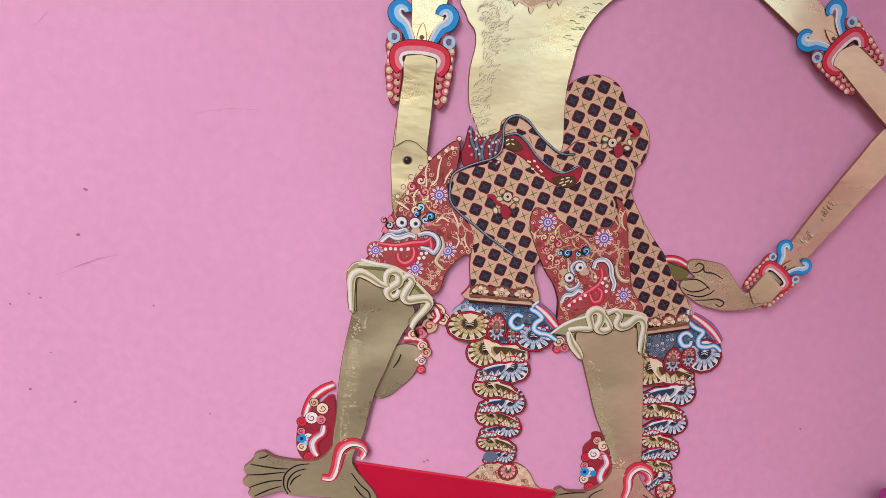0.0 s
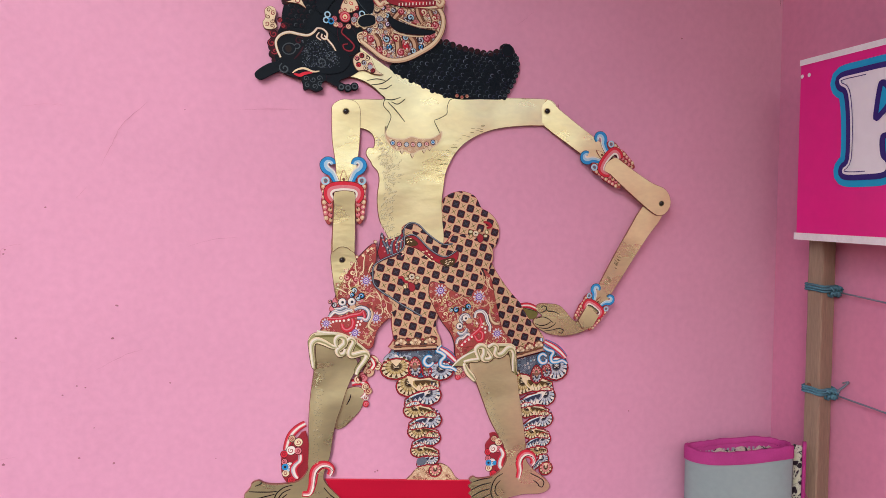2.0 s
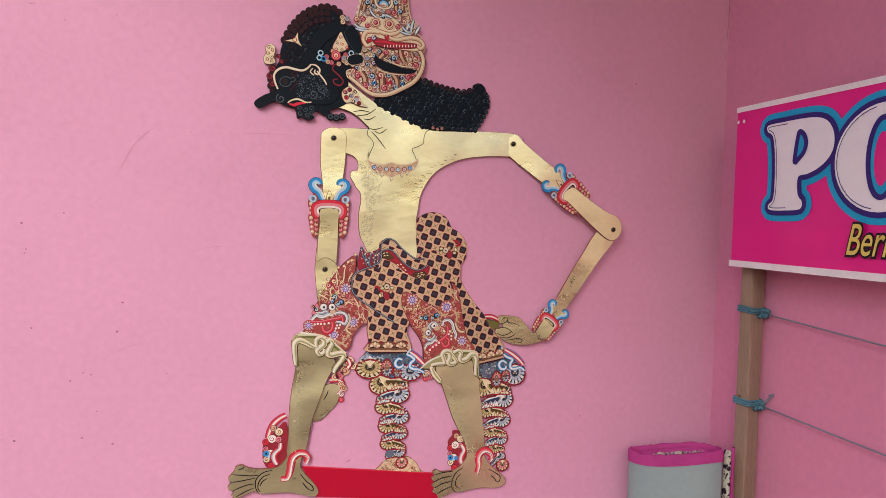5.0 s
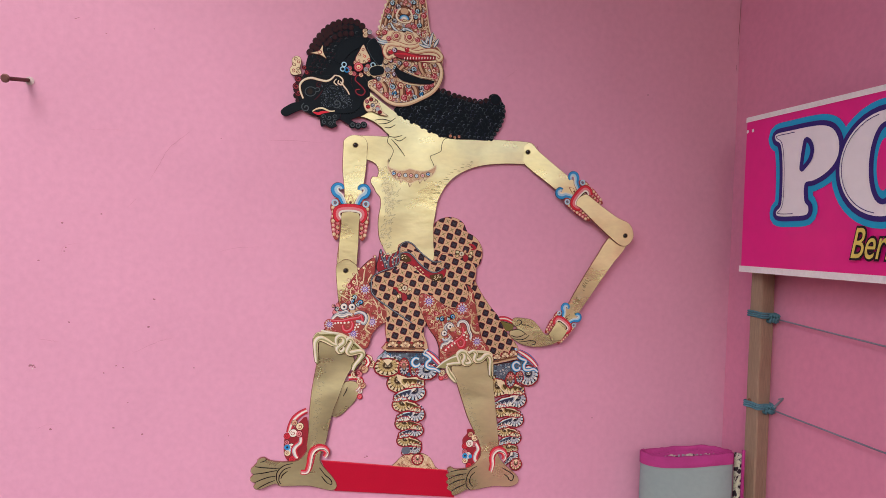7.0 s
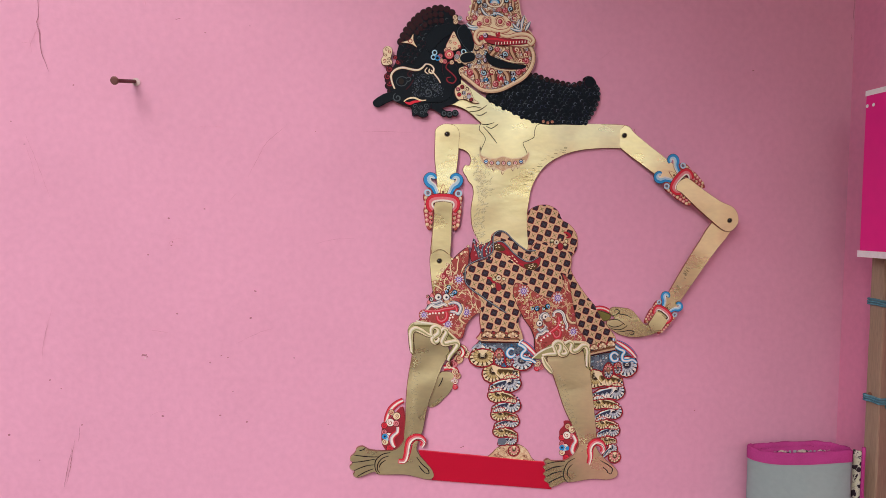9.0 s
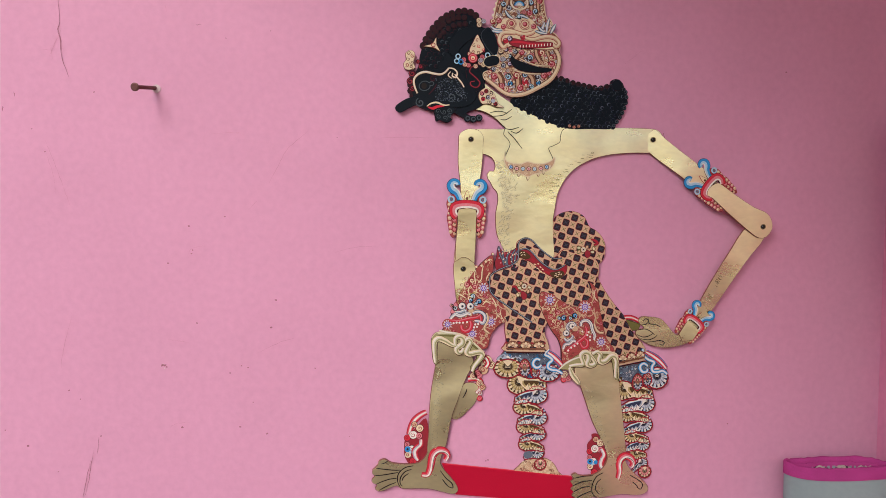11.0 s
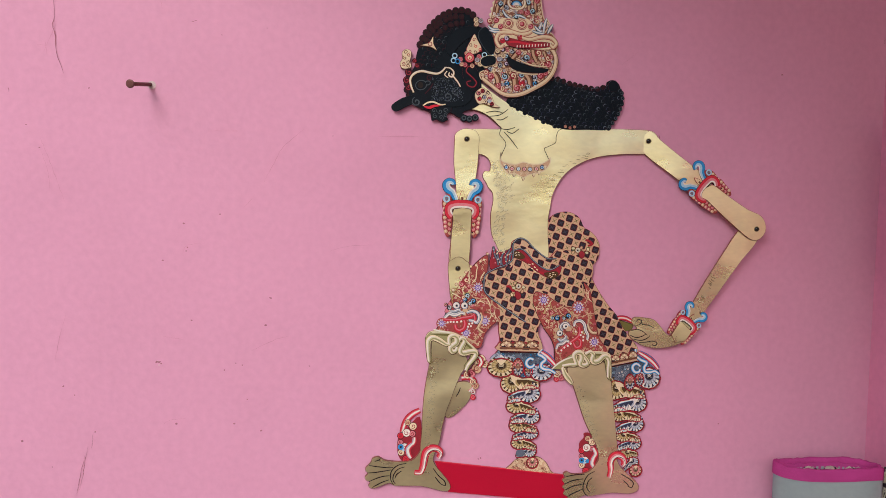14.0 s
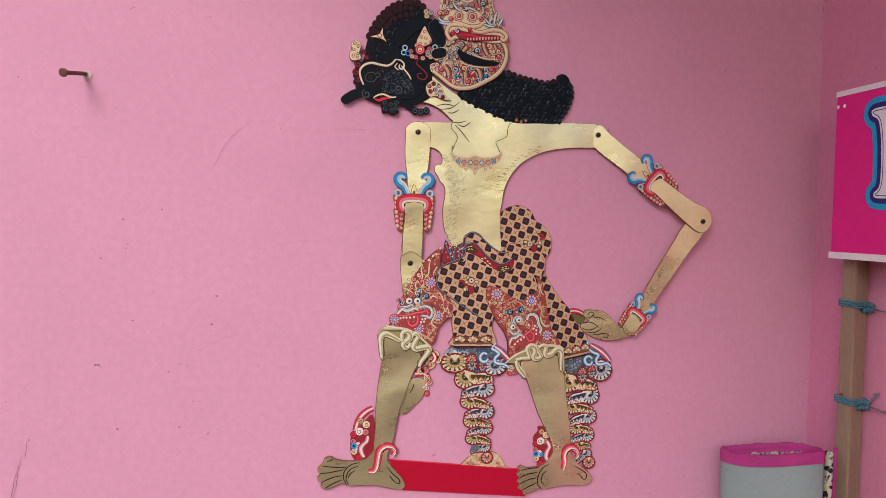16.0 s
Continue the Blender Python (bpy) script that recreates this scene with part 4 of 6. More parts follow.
def chequer(poly, holes, d, origin, size, turn):
    """Dark and pale squares of the woven check, each with its small cross, trimmed at the edge of the cloth."""
    ca, sa = math.cos(turn), math.sin(turn)

    def put(u, v):
        return (origin[0] + u * ca - v * sa, origin[1] + u * sa + v * ca)

    def free(p):
        return inside(p, poly) and not any(inside(p, q) for q in holes)

    def pulled(c, p):
        if free(p):
            return p
        lo, hi = 0.0, 1.0
        for _ in range(5):
            k = (lo + hi) / 2
            if free((c[0] + (p[0] - c[0]) * k, c[1] + (p[1] - c[1]) * k)):
                lo = k
            else:
                hi = k
        return (c[0] + (p[0] - c[0]) * lo * 0.9, c[1] + (p[1] - c[1]) * lo * 0.9)

    for i in range(-30, 31):
        for j in range(-30, 31):
            u, v = i * size, j * size
            c = put(u, v)
            h = size * 0.5
            if not free(c):
                near = [put(u + a * h * 0.8, v + b * h * 0.8) for a in (-1, -0.5, 0, 0.5, 1) for b in (-1, -0.5, 0, 0.5, 1)]
                near = [p for p in near if free(p)]
                if (i + j) % 2 or len(near) < 4:
                    continue
                c = (sum(p[0] for p in near) / len(near), sum(p[1] for p in near) / len(near))
                if not free(c):
                    continue
            if (i + j) % 2 == 0:
                e = h * 0.98
                sq = [pulled(c, put(u + a * e, v + b * e)) for a, b in ((0.7, 1), (1, 0.7), (1, -0.7), (0.7, -1), (-0.7, -1), (-1, -0.7), (-1, 0.7), (-0.7, 1))]
                face([vert(x, z, d) for x, z in sq[::-1]], MAROON)
                e = h * 0.87
                sq = [pulled(c, put(u + a * e, v + b * e)) for a, b in ((1, -0.72), (0.72, -1), (-0.72, -1), (-1, -0.72), (-1, 0.72), (-0.72, 1), (0.72, 1), (1, 0.72))]
                face([vert(x, z, d + 0.2) for x, z in sq], NAVY)
                for a, b in ((1, 1), (1, -1)):
                    p, q = put(u - a * e * 0.8, v - b * e * 0.62), put(u + a * e * 0.8, v + b * e * 0.62)
                    if free(p) and free(q):
                        line([p, c, q], 2.2, d + 0.35, STAR, smooth=False, taper=0.85)
                dot(c, 1.0, d + 0.4, DEEP_BLUE, 6)
            else:
                e = h * 0.6
                for a, b in ((1, 1), (1, -1)):
                    p, q = put(u - a * e, v - b * e), put(u + a * e, v + b * e)
                    if free(p) and free(q):
                        line([p, c, q], 1.3, d + 0.2, OLIVE, smooth=False, taper=0.75)


bun = cloth([(139, 426), (145, 464), (152, 475), (164, 481), (178, 483), (192, 479), (202, 471), (209, 457), (220, 451), (231, 441), (238, 427), (238, 410), (233, 397), (225, 388), (224, 378), (231, 361), (243, 342), (258, 322), (274, 304), (285, 284), (301, 264), (313, 250), (316, 234), (299, 224), (277, 219), (261, 216), (241, 255), (228, 299), (216, 339), (175, 368), (142, 397)], 4.4)
lthigh = [(41, 405), (22, 392), (1, 366), (-16, 337), (-25, 312), (-34, 290), (-47, 268), (-24, 263), (0, 257), (21, 245), (35, 247), (41, 269), (54, 285), (69, 296), (67, 313), (49, 332), (35, 352), (42, 378)]
cut(lthigh, 3, 7.5, CRIMSON, n=3)
rthigh = [(126, 344), (140, 341), (158, 331), (180, 319), (203, 323), (214, 345), (210, 361), (222, 351), (229, 321), (236, 290), (243, 264), (258, 242), (229, 238), (197, 234), (167, 220), (163, 245), (156, 263), (144, 279), (129, 307), (122, 328)]
apron = cloth([(47, 404), (75, 388), (52, 379), (36, 368), (32, 355), (40, 341), (57, 324), (65, 308), (64, 279), (67, 257), (63, 242), (136, 241), (140, 257), (135, 269), (137, 289), (167, 309), (207, 324), (220, 354), (227, 377), (223, 398), (194, 413), (164, 417), (146, 401), (129, 412), (110, 428), (94, 434), (82, 428), (78, 411)], 7.8)
cut(rthigh, 3, 9.0, CRIMSON, n=3)
red_fold = [(87, 414), (96, 416), (108, 412), (120, 398), (137, 386), (151, 383), (164, 390), (171, 388), (168, 375), (158, 367), (144, 369), (127, 378), (109, 392), (95, 399), (88, 402)]
chequer(bun, [apron, curve(rthigh, True)], 4.65, (76.7, 375.5), 12.25, radians(-17))
chequer(apron, [curve(rthigh, True), curve(red_fold, True)], 8.1, (79, 384), 12.25, radians(-17))
cut(red_fold, 7, 8.8, MAROON, n=3)
for patch in ([(86, 411), (91, 414), (100, 410), (107, 403), (101, 399), (93, 400), (87, 404)], [(140, 376), (149, 379), (160, 380), (166, 377), (161, 368), (150, 367), (143, 371)]):
    cut(patch, 8.5, 9.2, DEEP_OLIVE, INK, n=2)
for a in ([(88, 409), (91, 411)], [(93, 411), (96, 411)], [(89, 405), (92, 407)], [(94, 407), (97, 406)], [(149, 375), (152, 376)], [(154, 377), (158, 378)], [(148, 371), (152, 373)], [(154, 373), (158, 375)], [(151, 369), (155, 371)], [(159, 373), (161, 375)]):
    line(a, 1.9, 9.5, CREAM, smooth=False, taper=0.3)
for a in ([(112, 391), (116, 390)], [(118, 392), (121, 391)], [(122, 387), (125, 385)], [(126, 383), (129, 381)], [(117, 384), (120, 383)], [(123, 379), (126, 378)], [(129, 376), (132, 375)]):
    line(a, 2.6, 9.3, CREAM, smooth=False, taper=0.3)
for a in ([(108, 400), (113, 395)], [(131, 378), (140, 376)], [(162, 385), (167, 377)]):
    line(a, 4.0, 9.1, CARMINE, taper=0.5)
# pleats at the waist
cut([(50, 421), (57, 413), (64, 411), (71, 413), (78, 416), (84, 420), (87, 407), (84, 398), (77, 391), (62, 385), (49, 379), (44, 391), (47, 404)], 6, 8.6, MAROON, NAVY, n=3)
for a in ([(51, 420), (53, 407), (58, 397), (60, 388)], [(57, 412), (59, 402), (63, 395), (64, 388)], [(71, 412), (66, 405), (65, 395), (67, 388)], [(79, 415), (74, 406), (73, 398), (75, 391)], [(84, 414), (80, 406), (79, 398), (78, 393)]):
    line(a, 4.2, 8.9, NAVY, taper=0.2)
    line(a, 2.6, 9.1, SLATE, taper=0.2)
for i in range(34):
    u, v = rnd.random(), rnd.random()
    c = (49 + 36 * u, 416 - 6 * u - 26 * v)
    dot(c, rnd.uniform(0.9, 1.5), 9.2, rnd.choice((CREAM, ROSE, CREAM, PALE_BLUE)), 6)
# cords
for a in ([(84, 398), (85, 410), (84, 422), (88, 431), (97, 435), (108, 431), (120, 419), (134, 408), (147, 401), (161, 402)], [(85, 409), (84, 399), (77, 391), (62, 385), (49, 379), (38, 371), (36, 358), (38, 343), (51, 330), (65, 321), (79, 311), (97, 300), (111, 291)], [(86, 414), (98, 417), (109, 410), (121, 397), (138, 385), (151, 382), (166, 390)]):
    line(a, 3.0, 9.4, INK, taper=0.12)
    line(a, 1.5, 9.7, SLATE, taper=0.15)
    line([(x + 0.4, z + 0.5) for x, z in a], 0.5, 9.9, PALE_BLUE, taper=0.2)
# hems of both cloth ends
for a, b in (((67, 245), (135, 244)), ((265, 220), (312, 230))):
    line([(a[0], a[1] + 1), (b[0], b[1] + 1)], 3.0, 8.6, BROWN, smooth=False)
    line([(a[0], a[1] - 2.5), (b[0], b[1] - 2.5)], 2.6, 8.8, PEACH, smooth=False)
    line([(a[0], a[1] - 5.5), (b[0], b[1] - 5.5)], 2.2, 8.8, LEATHER, smooth=False)
    for i in range(3):
        c = (a[0] + (b[0] - a[0]) * (i + 0.5) / 3, a[1] + (b[1] - a[1]) * (i + 0.5) / 3 + 7)
        w = abs(b[0] - a[0]) / 6.4
        line([(c[0] - w, c[1] - 3), (c[0] - 0.8 * w, c[1] + 3), (c[0], c[1] + 6), (c[0] + 0.8 * w, c[1] + 3), (c[0] + w, c[1] - 3)], 3.2, 8.8, BROWN, taper=0.3)
        for k in range(5):
            q = math.pi * (k + 0.5) / 5
            dot((c[0] + 0.62 * w * math.cos(q), c[1] - 2 + 5.2 * math.sin(q)), 2.7, 8.95, (CREAM, PEACH)[k % 2], 8, 2.2, q)
        dot((c[0], c[1] - 1), 2.6, 9.2, CHESTNUT, 8)
        ring((c[0], c[1] - 1), 1.6, 0.7, 9.3, CREAM, 8)
        for k in (-1, 1):
            dot((c[0] + k * w, c[1] + 4), 1.8, 9.0, MAROON, 7)
# small beast masks on the cloth
for eye_at, blob, arm, bits in (((96, 353), [(90, 342), (94, 345), (100, 341), (102, 335), (98, 329), (92, 332)], [(75, 352), (81, 352), (86, 346), (91, 344)], [(88, 350), (103, 344), (85, 338), (105, 351), (90, 358)]),
                                ((198, 417), [(200, 413), (205, 417), (211, 412), (210, 405), (205, 402), (201, 406)], [(211, 435), (218, 433), (223, 428), (216, 425)], [(190, 420), (204, 421), (216, 419), (214, 413), (190, 413)])):
    cut(blob, 7.0, 9.0, MAROON, LEATHER, n=2)
    line(arm, 5.0, 8.9, MAROON, taper=0.4)
    line(arm, 2.0, 9.1, CARMINE, taper=0.4)
    for k, c in enumerate(bits):
        dot(c, 4.2, 9.0, (OLIVE, BROWN)[k % 2], 9, 3.2, k)
        dot(c, 3.0, 9.1, (PALE_OLIVE, PEACH, CREAM)[k % 3], 9, 2.0, k)
    dot(eye_at, 5.2, 9.2, BROWN, 12)
    dot(eye_at, 4.4, 9.3, CREAM, 12)
    ring(eye_at, 2.8, 0.8, 9.4, PALE_BLUE, 10)
    dot(eye_at, 1.5, 9.5, INK, 8)

# -- painted breeches
def ribbon(pts, d, tone, w=6.0, edge=INK, heart=WHITE):
    w *= 0.82
    line(pts, w + 2.2, d, edge, taper=0.25)
    line(pts, w, d + 0.2, tone, taper=0.25)
    line([(x - 0.6, z + 0.8) for x, z in pts], w * 0.34, d + 0.4, heart, taper=0.3)


def eye(c, r, d):
    r *= 0.68
    dot(c, r * 1.25, d, NAVY, 14)
    dot(c, r * 1.08, d + 0.15, PALE_BLUE, 14)
    dot((c[0] - 0.1 * r, c[1] + 0.1 * r), r * 0.92, d + 0.25, WHITE, 14)
    dot((c[0] + 0.1 * r, c[1] - 0.05 * r), r * 0.42, d + 0.4, SLATE, 10)
    dot((c[0] + 0.1 * r, c[1] - 0.05 * r), r * 0.26, d + 0.5, INK, 8)


def curl_ring(c, r, d, tone, edge=INK):
    dot(c, r * 0.95, d, edge, 12)
    scroll(c, r * 0.78, d + 0.2, tone, r * 0.42, 1.15, 2.2 * c[0], 1 if int(c[1]) % 2 else -1)
    scroll(c, r * 0.70, d + 0.35, WHITE if tone in (SKY, BLUE, PALE_BLUE) else CREAM, r * 0.14, 0.8, 2.2 * c[0], 1 if int(c[1]) % 2 else -1)


def vines(poly, d, n):
    """Fine gilt tendrils with small leaves, curling over the cloth."""
    xs, zs = [p[0] for p in poly], [p[1] for p in poly]
    for i in range(n):
        p = (rnd.uniform(min(xs), max(xs)), rnd.uniform(min(zs), max(zs)))
        a, bend = rnd.uniform(0, 6.28), rnd.choice((-1, 1)) * rnd.uniform(0.15, 0.4)
        pts = []
        while len(pts) < 8 and inside(p, poly):
            pts.append(p)
            p = (p[0] + 3.4 * math.cos(a), p[1] + 3.4 * math.sin(a))
            a += bend
        if len(pts) < 5:
            continue
        tone = rnd.choice((PEACH, CREAM, YELLOW, PEACH))
        line(pts, 1.5, d, tone, taper=0.5, n=2)
        for k in (2, 4):
            b = math.atan2(pts[k][1] - pts[k - 1][1], pts[k][0] - pts[k - 1][0]) + rnd.choice((-0.9, 0.9))
            dot((pts[k][0] + 1.9 * math.cos(b), pts[k][1] + 1.9 * math.sin(b)), 2.0, d + 0.05, tone, 7, 0.7, b)


D = 8.0
vines(curve(lthigh, True, 3), 7.95, 110)
filigree(curve(lthigh, True, 3), 7.8, 7.2, (PEACH, PEACH, CREAM, ROSE, PEACH, BROWN), 2.8, 0.75, 0.3, under=MAROON)
for a in ([(25, 387), (23, 377), (22, 364), (16, 357)], [(12, 380), (10, 371), (12, 359), (10, 348)], [(0, 370), (-3, 360), (-6, 349), (-8, 337)], [(37, 376), (32, 368), (30, 361)], [(41, 333), (46, 325), (49, 317)], [(25, 320), (31, 326), (39, 322)], [(-18, 339), (-11, 336), (-3, 331)], [(4, 353), (0, 345), (3, 337)], [(47, 312), (51, 304), (48, 295)]):
    line(a, 2.0, D + 0.1, CREAM, taper=0.5)
    line([(x + 1.0, z - 0.8) for x, z in a], 0.9, D + 0.05, BROWN, taper=0.5)
for c, r, m in zip([(-2, 355), (11, 351), (-6, 342), (6, 362), (3, 331), (23, 337)], (5.5, 5.0, 4.5, 5.5, 5.5, 4.0), (ROSE, ROSE, PEACH, CREAM, CREAM, PEACH)):
    curl_ring(c, r, D + 0.2, m, MAROON)
for c, r in zip([(26, 349), (40, 292), (-34, 287), (8, 271)], (10.4, 10.4, 9, 10)):
    flower(c, r, D, 10, WHITE, VIOLET, CRIMSON)
for c, r, m in zip([(8, 335), (5, 328), (19, 326), (14, 322), (-22, 314), (-28, 319)], (5.0, 4.4, 5.4, 4.2, 4.6, 3.6), (SKY, BLUE, BLUE, SKY, PALE_BLUE, ROSE)):
    curl_ring(c, r, D + 0.3, m)
for tri in ([(-26, 314), (-30, 306), (-21, 306)], [(-22, 325), (-25, 316), (-17, 318)], [(23, 319), (14, 323), (16, 315)]):
    cut(tri, D - 1, D + 0.3, ROSE, MAROON, n=2)
mouth = [(-33, 293), (-14, 292), (6, 295), (23, 302), (28, 290), (23, 275), (9, 268), (-9, 267), (-24, 277), (-34, 285)]
cut(mouth, D - 1, D + 0.3, CRIMSON, MAROON, n=3)
for a, w in (([(-32, 294), (-14, 293), (3, 297), (16, 299), (22, 304)], 5.6), ([(21, 302), (23, 294), (20, 289)], 4.6), ([(-11, 285), (-9, 278), (-3, 275), (4, 279), (6, 287), (4, 292)], 6.4)):
    line(a, w + 1.4, D + 0.5, MAROON, taper=0.3)
    line(a, w, D + 0.7, RED, taper=0.3)
    line([(x - 0.5, z + 0.9) for x, z in a], w * 0.34, D + 0.9, ROSE, taper=0.4)
for c in [(-24, 289), (-19, 290), (-14, 290), (-8, 290), (-1, 291), (11, 282), (16, 283), (18, 288), (13, 287)]:
    dot(c, 1.9, D + 1.1, WHITE, 7)
ribbon([(-30, 296), (-22, 304), (-15, 302), (-8, 303), (-1, 306), (5, 304)], D + 0.5, WHITE, 6.2, SLATE, PALE_BLUE)
ribbon([(-20, 308), (-13, 308), (-6, 311), (-3, 309)], D + 0.6, PALE_BLUE, 4.6, SLATE)
ribbon([(8, 306), (17, 309), (26, 306), (30, 298), (26, 289), (20, 292), (12, 293)], D + 0.7, PALE_BLUE, 6.0, DEEP_BLUE)
ribbon([(32, 306), (35, 296), (31, 286), (29, 279), (37, 272)], D + 0.3, PEACH, 5.0, BROWN, CREAM)
cut([(6, 316), (11, 310), (6, 306), (0, 309), (2, 314)], D, D + 1.0, PEACH, BROWN, n=2)
for c in [(-10, 318), (4, 318)]:
    eye(c, 8.0, D + 0.9)
# lower hem of the leg
line([(-48, 275), (-31, 273), (-12, 267), (9, 263), (31, 250)], 3.0, D + 0.2, PEACH, taper=0.2)

D = 9.4
vines(curve(rthigh, True, 3), 9.35, 110)
filigree(curve(rthigh, True, 3), 9.2, 7.2, (PEACH, PEACH, CREAM, ROSE, PEACH, BROWN), 2.8, 0.75, 0.3, under=MAROON)
for a in ([(201, 366), (209, 355), (209, 343), (216, 333)], [(213, 346), (218, 335), (214, 324)], [(215, 313), (222, 302), (221, 289), (228, 277)], [(174, 319), (184, 314), (192, 305)], [(162, 315), (171, 317), (178, 323)], [(192, 296), (196, 303), (204, 303)]):
    line(a, 2.0, D + 0.1, PEACH, taper=0.5)
    line([(x + 1.0, z - 0.8) for x, z in a], 0.9, D + 0.05, BROWN, taper=0.5)
for c, r in zip([(141, 330), (203, 318), (233, 258)], (11.0, 11.5, 10)):
    flower(c, r, D, 10, WHITE, VIOLET, CRIMSON)
for c, r, m in zip([(155, 308), (143, 302), (166, 299), (185, 303), (148, 293), (156, 289), (139, 314), (148, 314), (178, 299), (158, 299)], (5.0, 4.0, 5.4, 5.4, 5.0, 4.6, 4.4, 4.2, 3.6, 3.6), (ROSE, ROSE, BLUE, BLUE, CREAM, PEACH, CREAM, CREAM, SKY, SKY)):
    curl_ring(c, r, D + 0.5, m, MAROON if m in (ROSE, CREAM, PEACH) else INK)
for tri in ([(158, 280), (169, 283), (165, 273)], [(159, 266), (168, 272), (167, 262)]):
    cut(tri, D - 1, D + 0.3, PEACH, MAROON, n=2)
mouth = [(171, 239), (175, 252), (191, 263), (204, 272), (217, 270), (221, 255), (209, 244), (194, 240)]
cut(mouth, D - 1, D + 0.3, CRIMSON, MAROON, n=3)
for a, w in (([(173, 241), (182, 250), (193, 258), (204, 267), (207, 276), (205, 284)], 5.8), ([(196, 256), (201, 248), (208, 250), (209, 259), (204, 263)], 5.4)):
    line(a, w + 1.4, D + 0.5, MAROON, taper=0.3)
    line(a, w, D + 0.7, RED, taper=0.3)
    line([(x - 0.5, z + 0.9) for x, z in a], w * 0.34, D + 0.9, ROSE, taper=0.4)
for c in [(175, 243), (180, 248), (186, 251), (191, 255), (210, 275), (213, 267), (213, 261), (208, 270), (199, 276)]:
    dot(c, 1.9, D + 1.1, WHITE, 7)
ribbon([(196, 285), (198, 293), (207, 295), (214, 289), (217, 278), (221, 270), (220, 262)], D + 0.8, WHITE, 6.0, DEEP_BLUE, PALE_BLUE)
ribbon([(220, 289), (224, 279), (230, 274), (237, 274)], D + 0.5, PEACH, 5.0, BROWN, CREAM)
ribbon([(166, 245), (169, 253), (177, 255), (183, 260), (188, 258)], D + 0.6, WHITE, 5.0, SLATE, PALE_BLUE)
ribbon([(168, 264), (173, 260), (180, 263), (183, 269)], D + 0.6, PALE_BLUE, 4.6, SLATE)
ribbon([(176, 277), (172, 284), (177, 290), (184, 290), (188, 284)], D + 0.6, PALE_BLUE, 4.4, SLATE)
cut([(184, 286), (192, 283), (191, 277), (183, 276), (180, 281)], D, D + 1.2, PEACH, BROWN, n=2)
for c in [(181, 285), (171, 273)]:
    eye(c, 7.0, D + 1.0)
# pale curls along the edge of the breeches
for c in [(41, 407), (35, 397), (29, 394), (22, 387), (13, 385), (5, 375), (-4, 365), (-11, 354), (-16, 344)]:
    button(c, 2.8, 4, 8.2, CREAM, MAROON, 8)

# -- ruffled cuffs
def ruffle(pts, d, w=9.5):
    """A rolled hem: cream rim, thin outline, yellow-olive hollow that deepens to one side."""
    line([(x + 0.5, z - 0.8) for x, z in pts], w + 1.4, d - 0.3, DEEP_OLIVE, taper=0.45)
    line(pts, w, d + 0.15, CREAM, taper=0.5)
    line([(x - 0.7, z + 0.7) for x, z in pts], w * 0.42, d + 0.22, WHITE, taper=0.5)
    line([(x + 1.2, z - 1.0) for x, z in pts], w * 0.50, d + 0.3, PALE_OLIVE, taper=0.5)
    line([(x + 1.9, z - 1.6) for x, z in pts], w * 0.26, d + 0.45, MID_OLIVE, taper=0.6)


for back, hems in (([(-57, 222), (-61, 250), (-61, 264), (-51, 274), (-18, 273), (4, 262), (29, 241), (28, 232), (11, 207), (6, 215), (16, 229), (13, 236), (-1, 236), (-16, 246), (-31, 250), (-47, 260), (-52, 257), (-49, 222)],
                    ([(-54, 222), (-56, 242), (-56, 257), (-49, 263), (-38, 259), (-28, 253), (-21, 251)], [(-7, 247), (-9, 241), (-15, 239), (-19, 245), (-14, 250), (-8, 255), (-8, 263), (-14, 267), (-20, 264), (-21, 257), (-19, 251)], [(-4, 259), (1, 263), (6, 258), (2, 249), (-1, 241), (3, 237), (13, 239), (22, 240), (26, 235), (21, 226), (13, 216), (9, 207)])),
                   ([(160, 211), (174, 223), (197, 238), (228, 242), (256, 240), (263, 229), (265, 195), (258, 196), (252, 226), (238, 220), (219, 216), (201, 213), (185, 211), (198, 186), (192, 184), (179, 207)],
                    ([(178, 213), (183, 202), (191, 192), (196, 185)], [(178, 216), (190, 218), (202, 219), (200, 228), (198, 235), (204, 240), (211, 237), (212, 228), (209, 220), (216, 217), (223, 221), (219, 229), (214, 235)], [(218, 237), (226, 241), (232, 236), (230, 227), (235, 223), (243, 226), (250, 233), (257, 233), (261, 224), (260, 211), (260, 196)]))):
    cut(back, 6, 9.6, MID_OLIVE, DEEP_OLIVE, n=3)
    line([(x, z - 2) for x, z in back[3:7]], 5.0, 9.75, PALE_OLIVE, taper=0.4)
    line([(x, z - 6) for x, z in back[3:7]], 5.0, 9.85, OLIVE, taper=0.6)
    line([(x, z - 0.5) for x, z in back[2:7]], 1.6, 9.95, CREAM, taper=0.4)
    for hem in hems:
        ruffle(hem, 10.2)
for a in ([(159, 210), (170, 220), (182, 227), (196, 232)], [(-48, 277), (-36, 274), (-19, 272)]):
    line(a, 3.6, 10.4, PALE_OLIVE, taper=0.4)
    line(a, 2.0, 10.6, WHITE, taper=0.4)
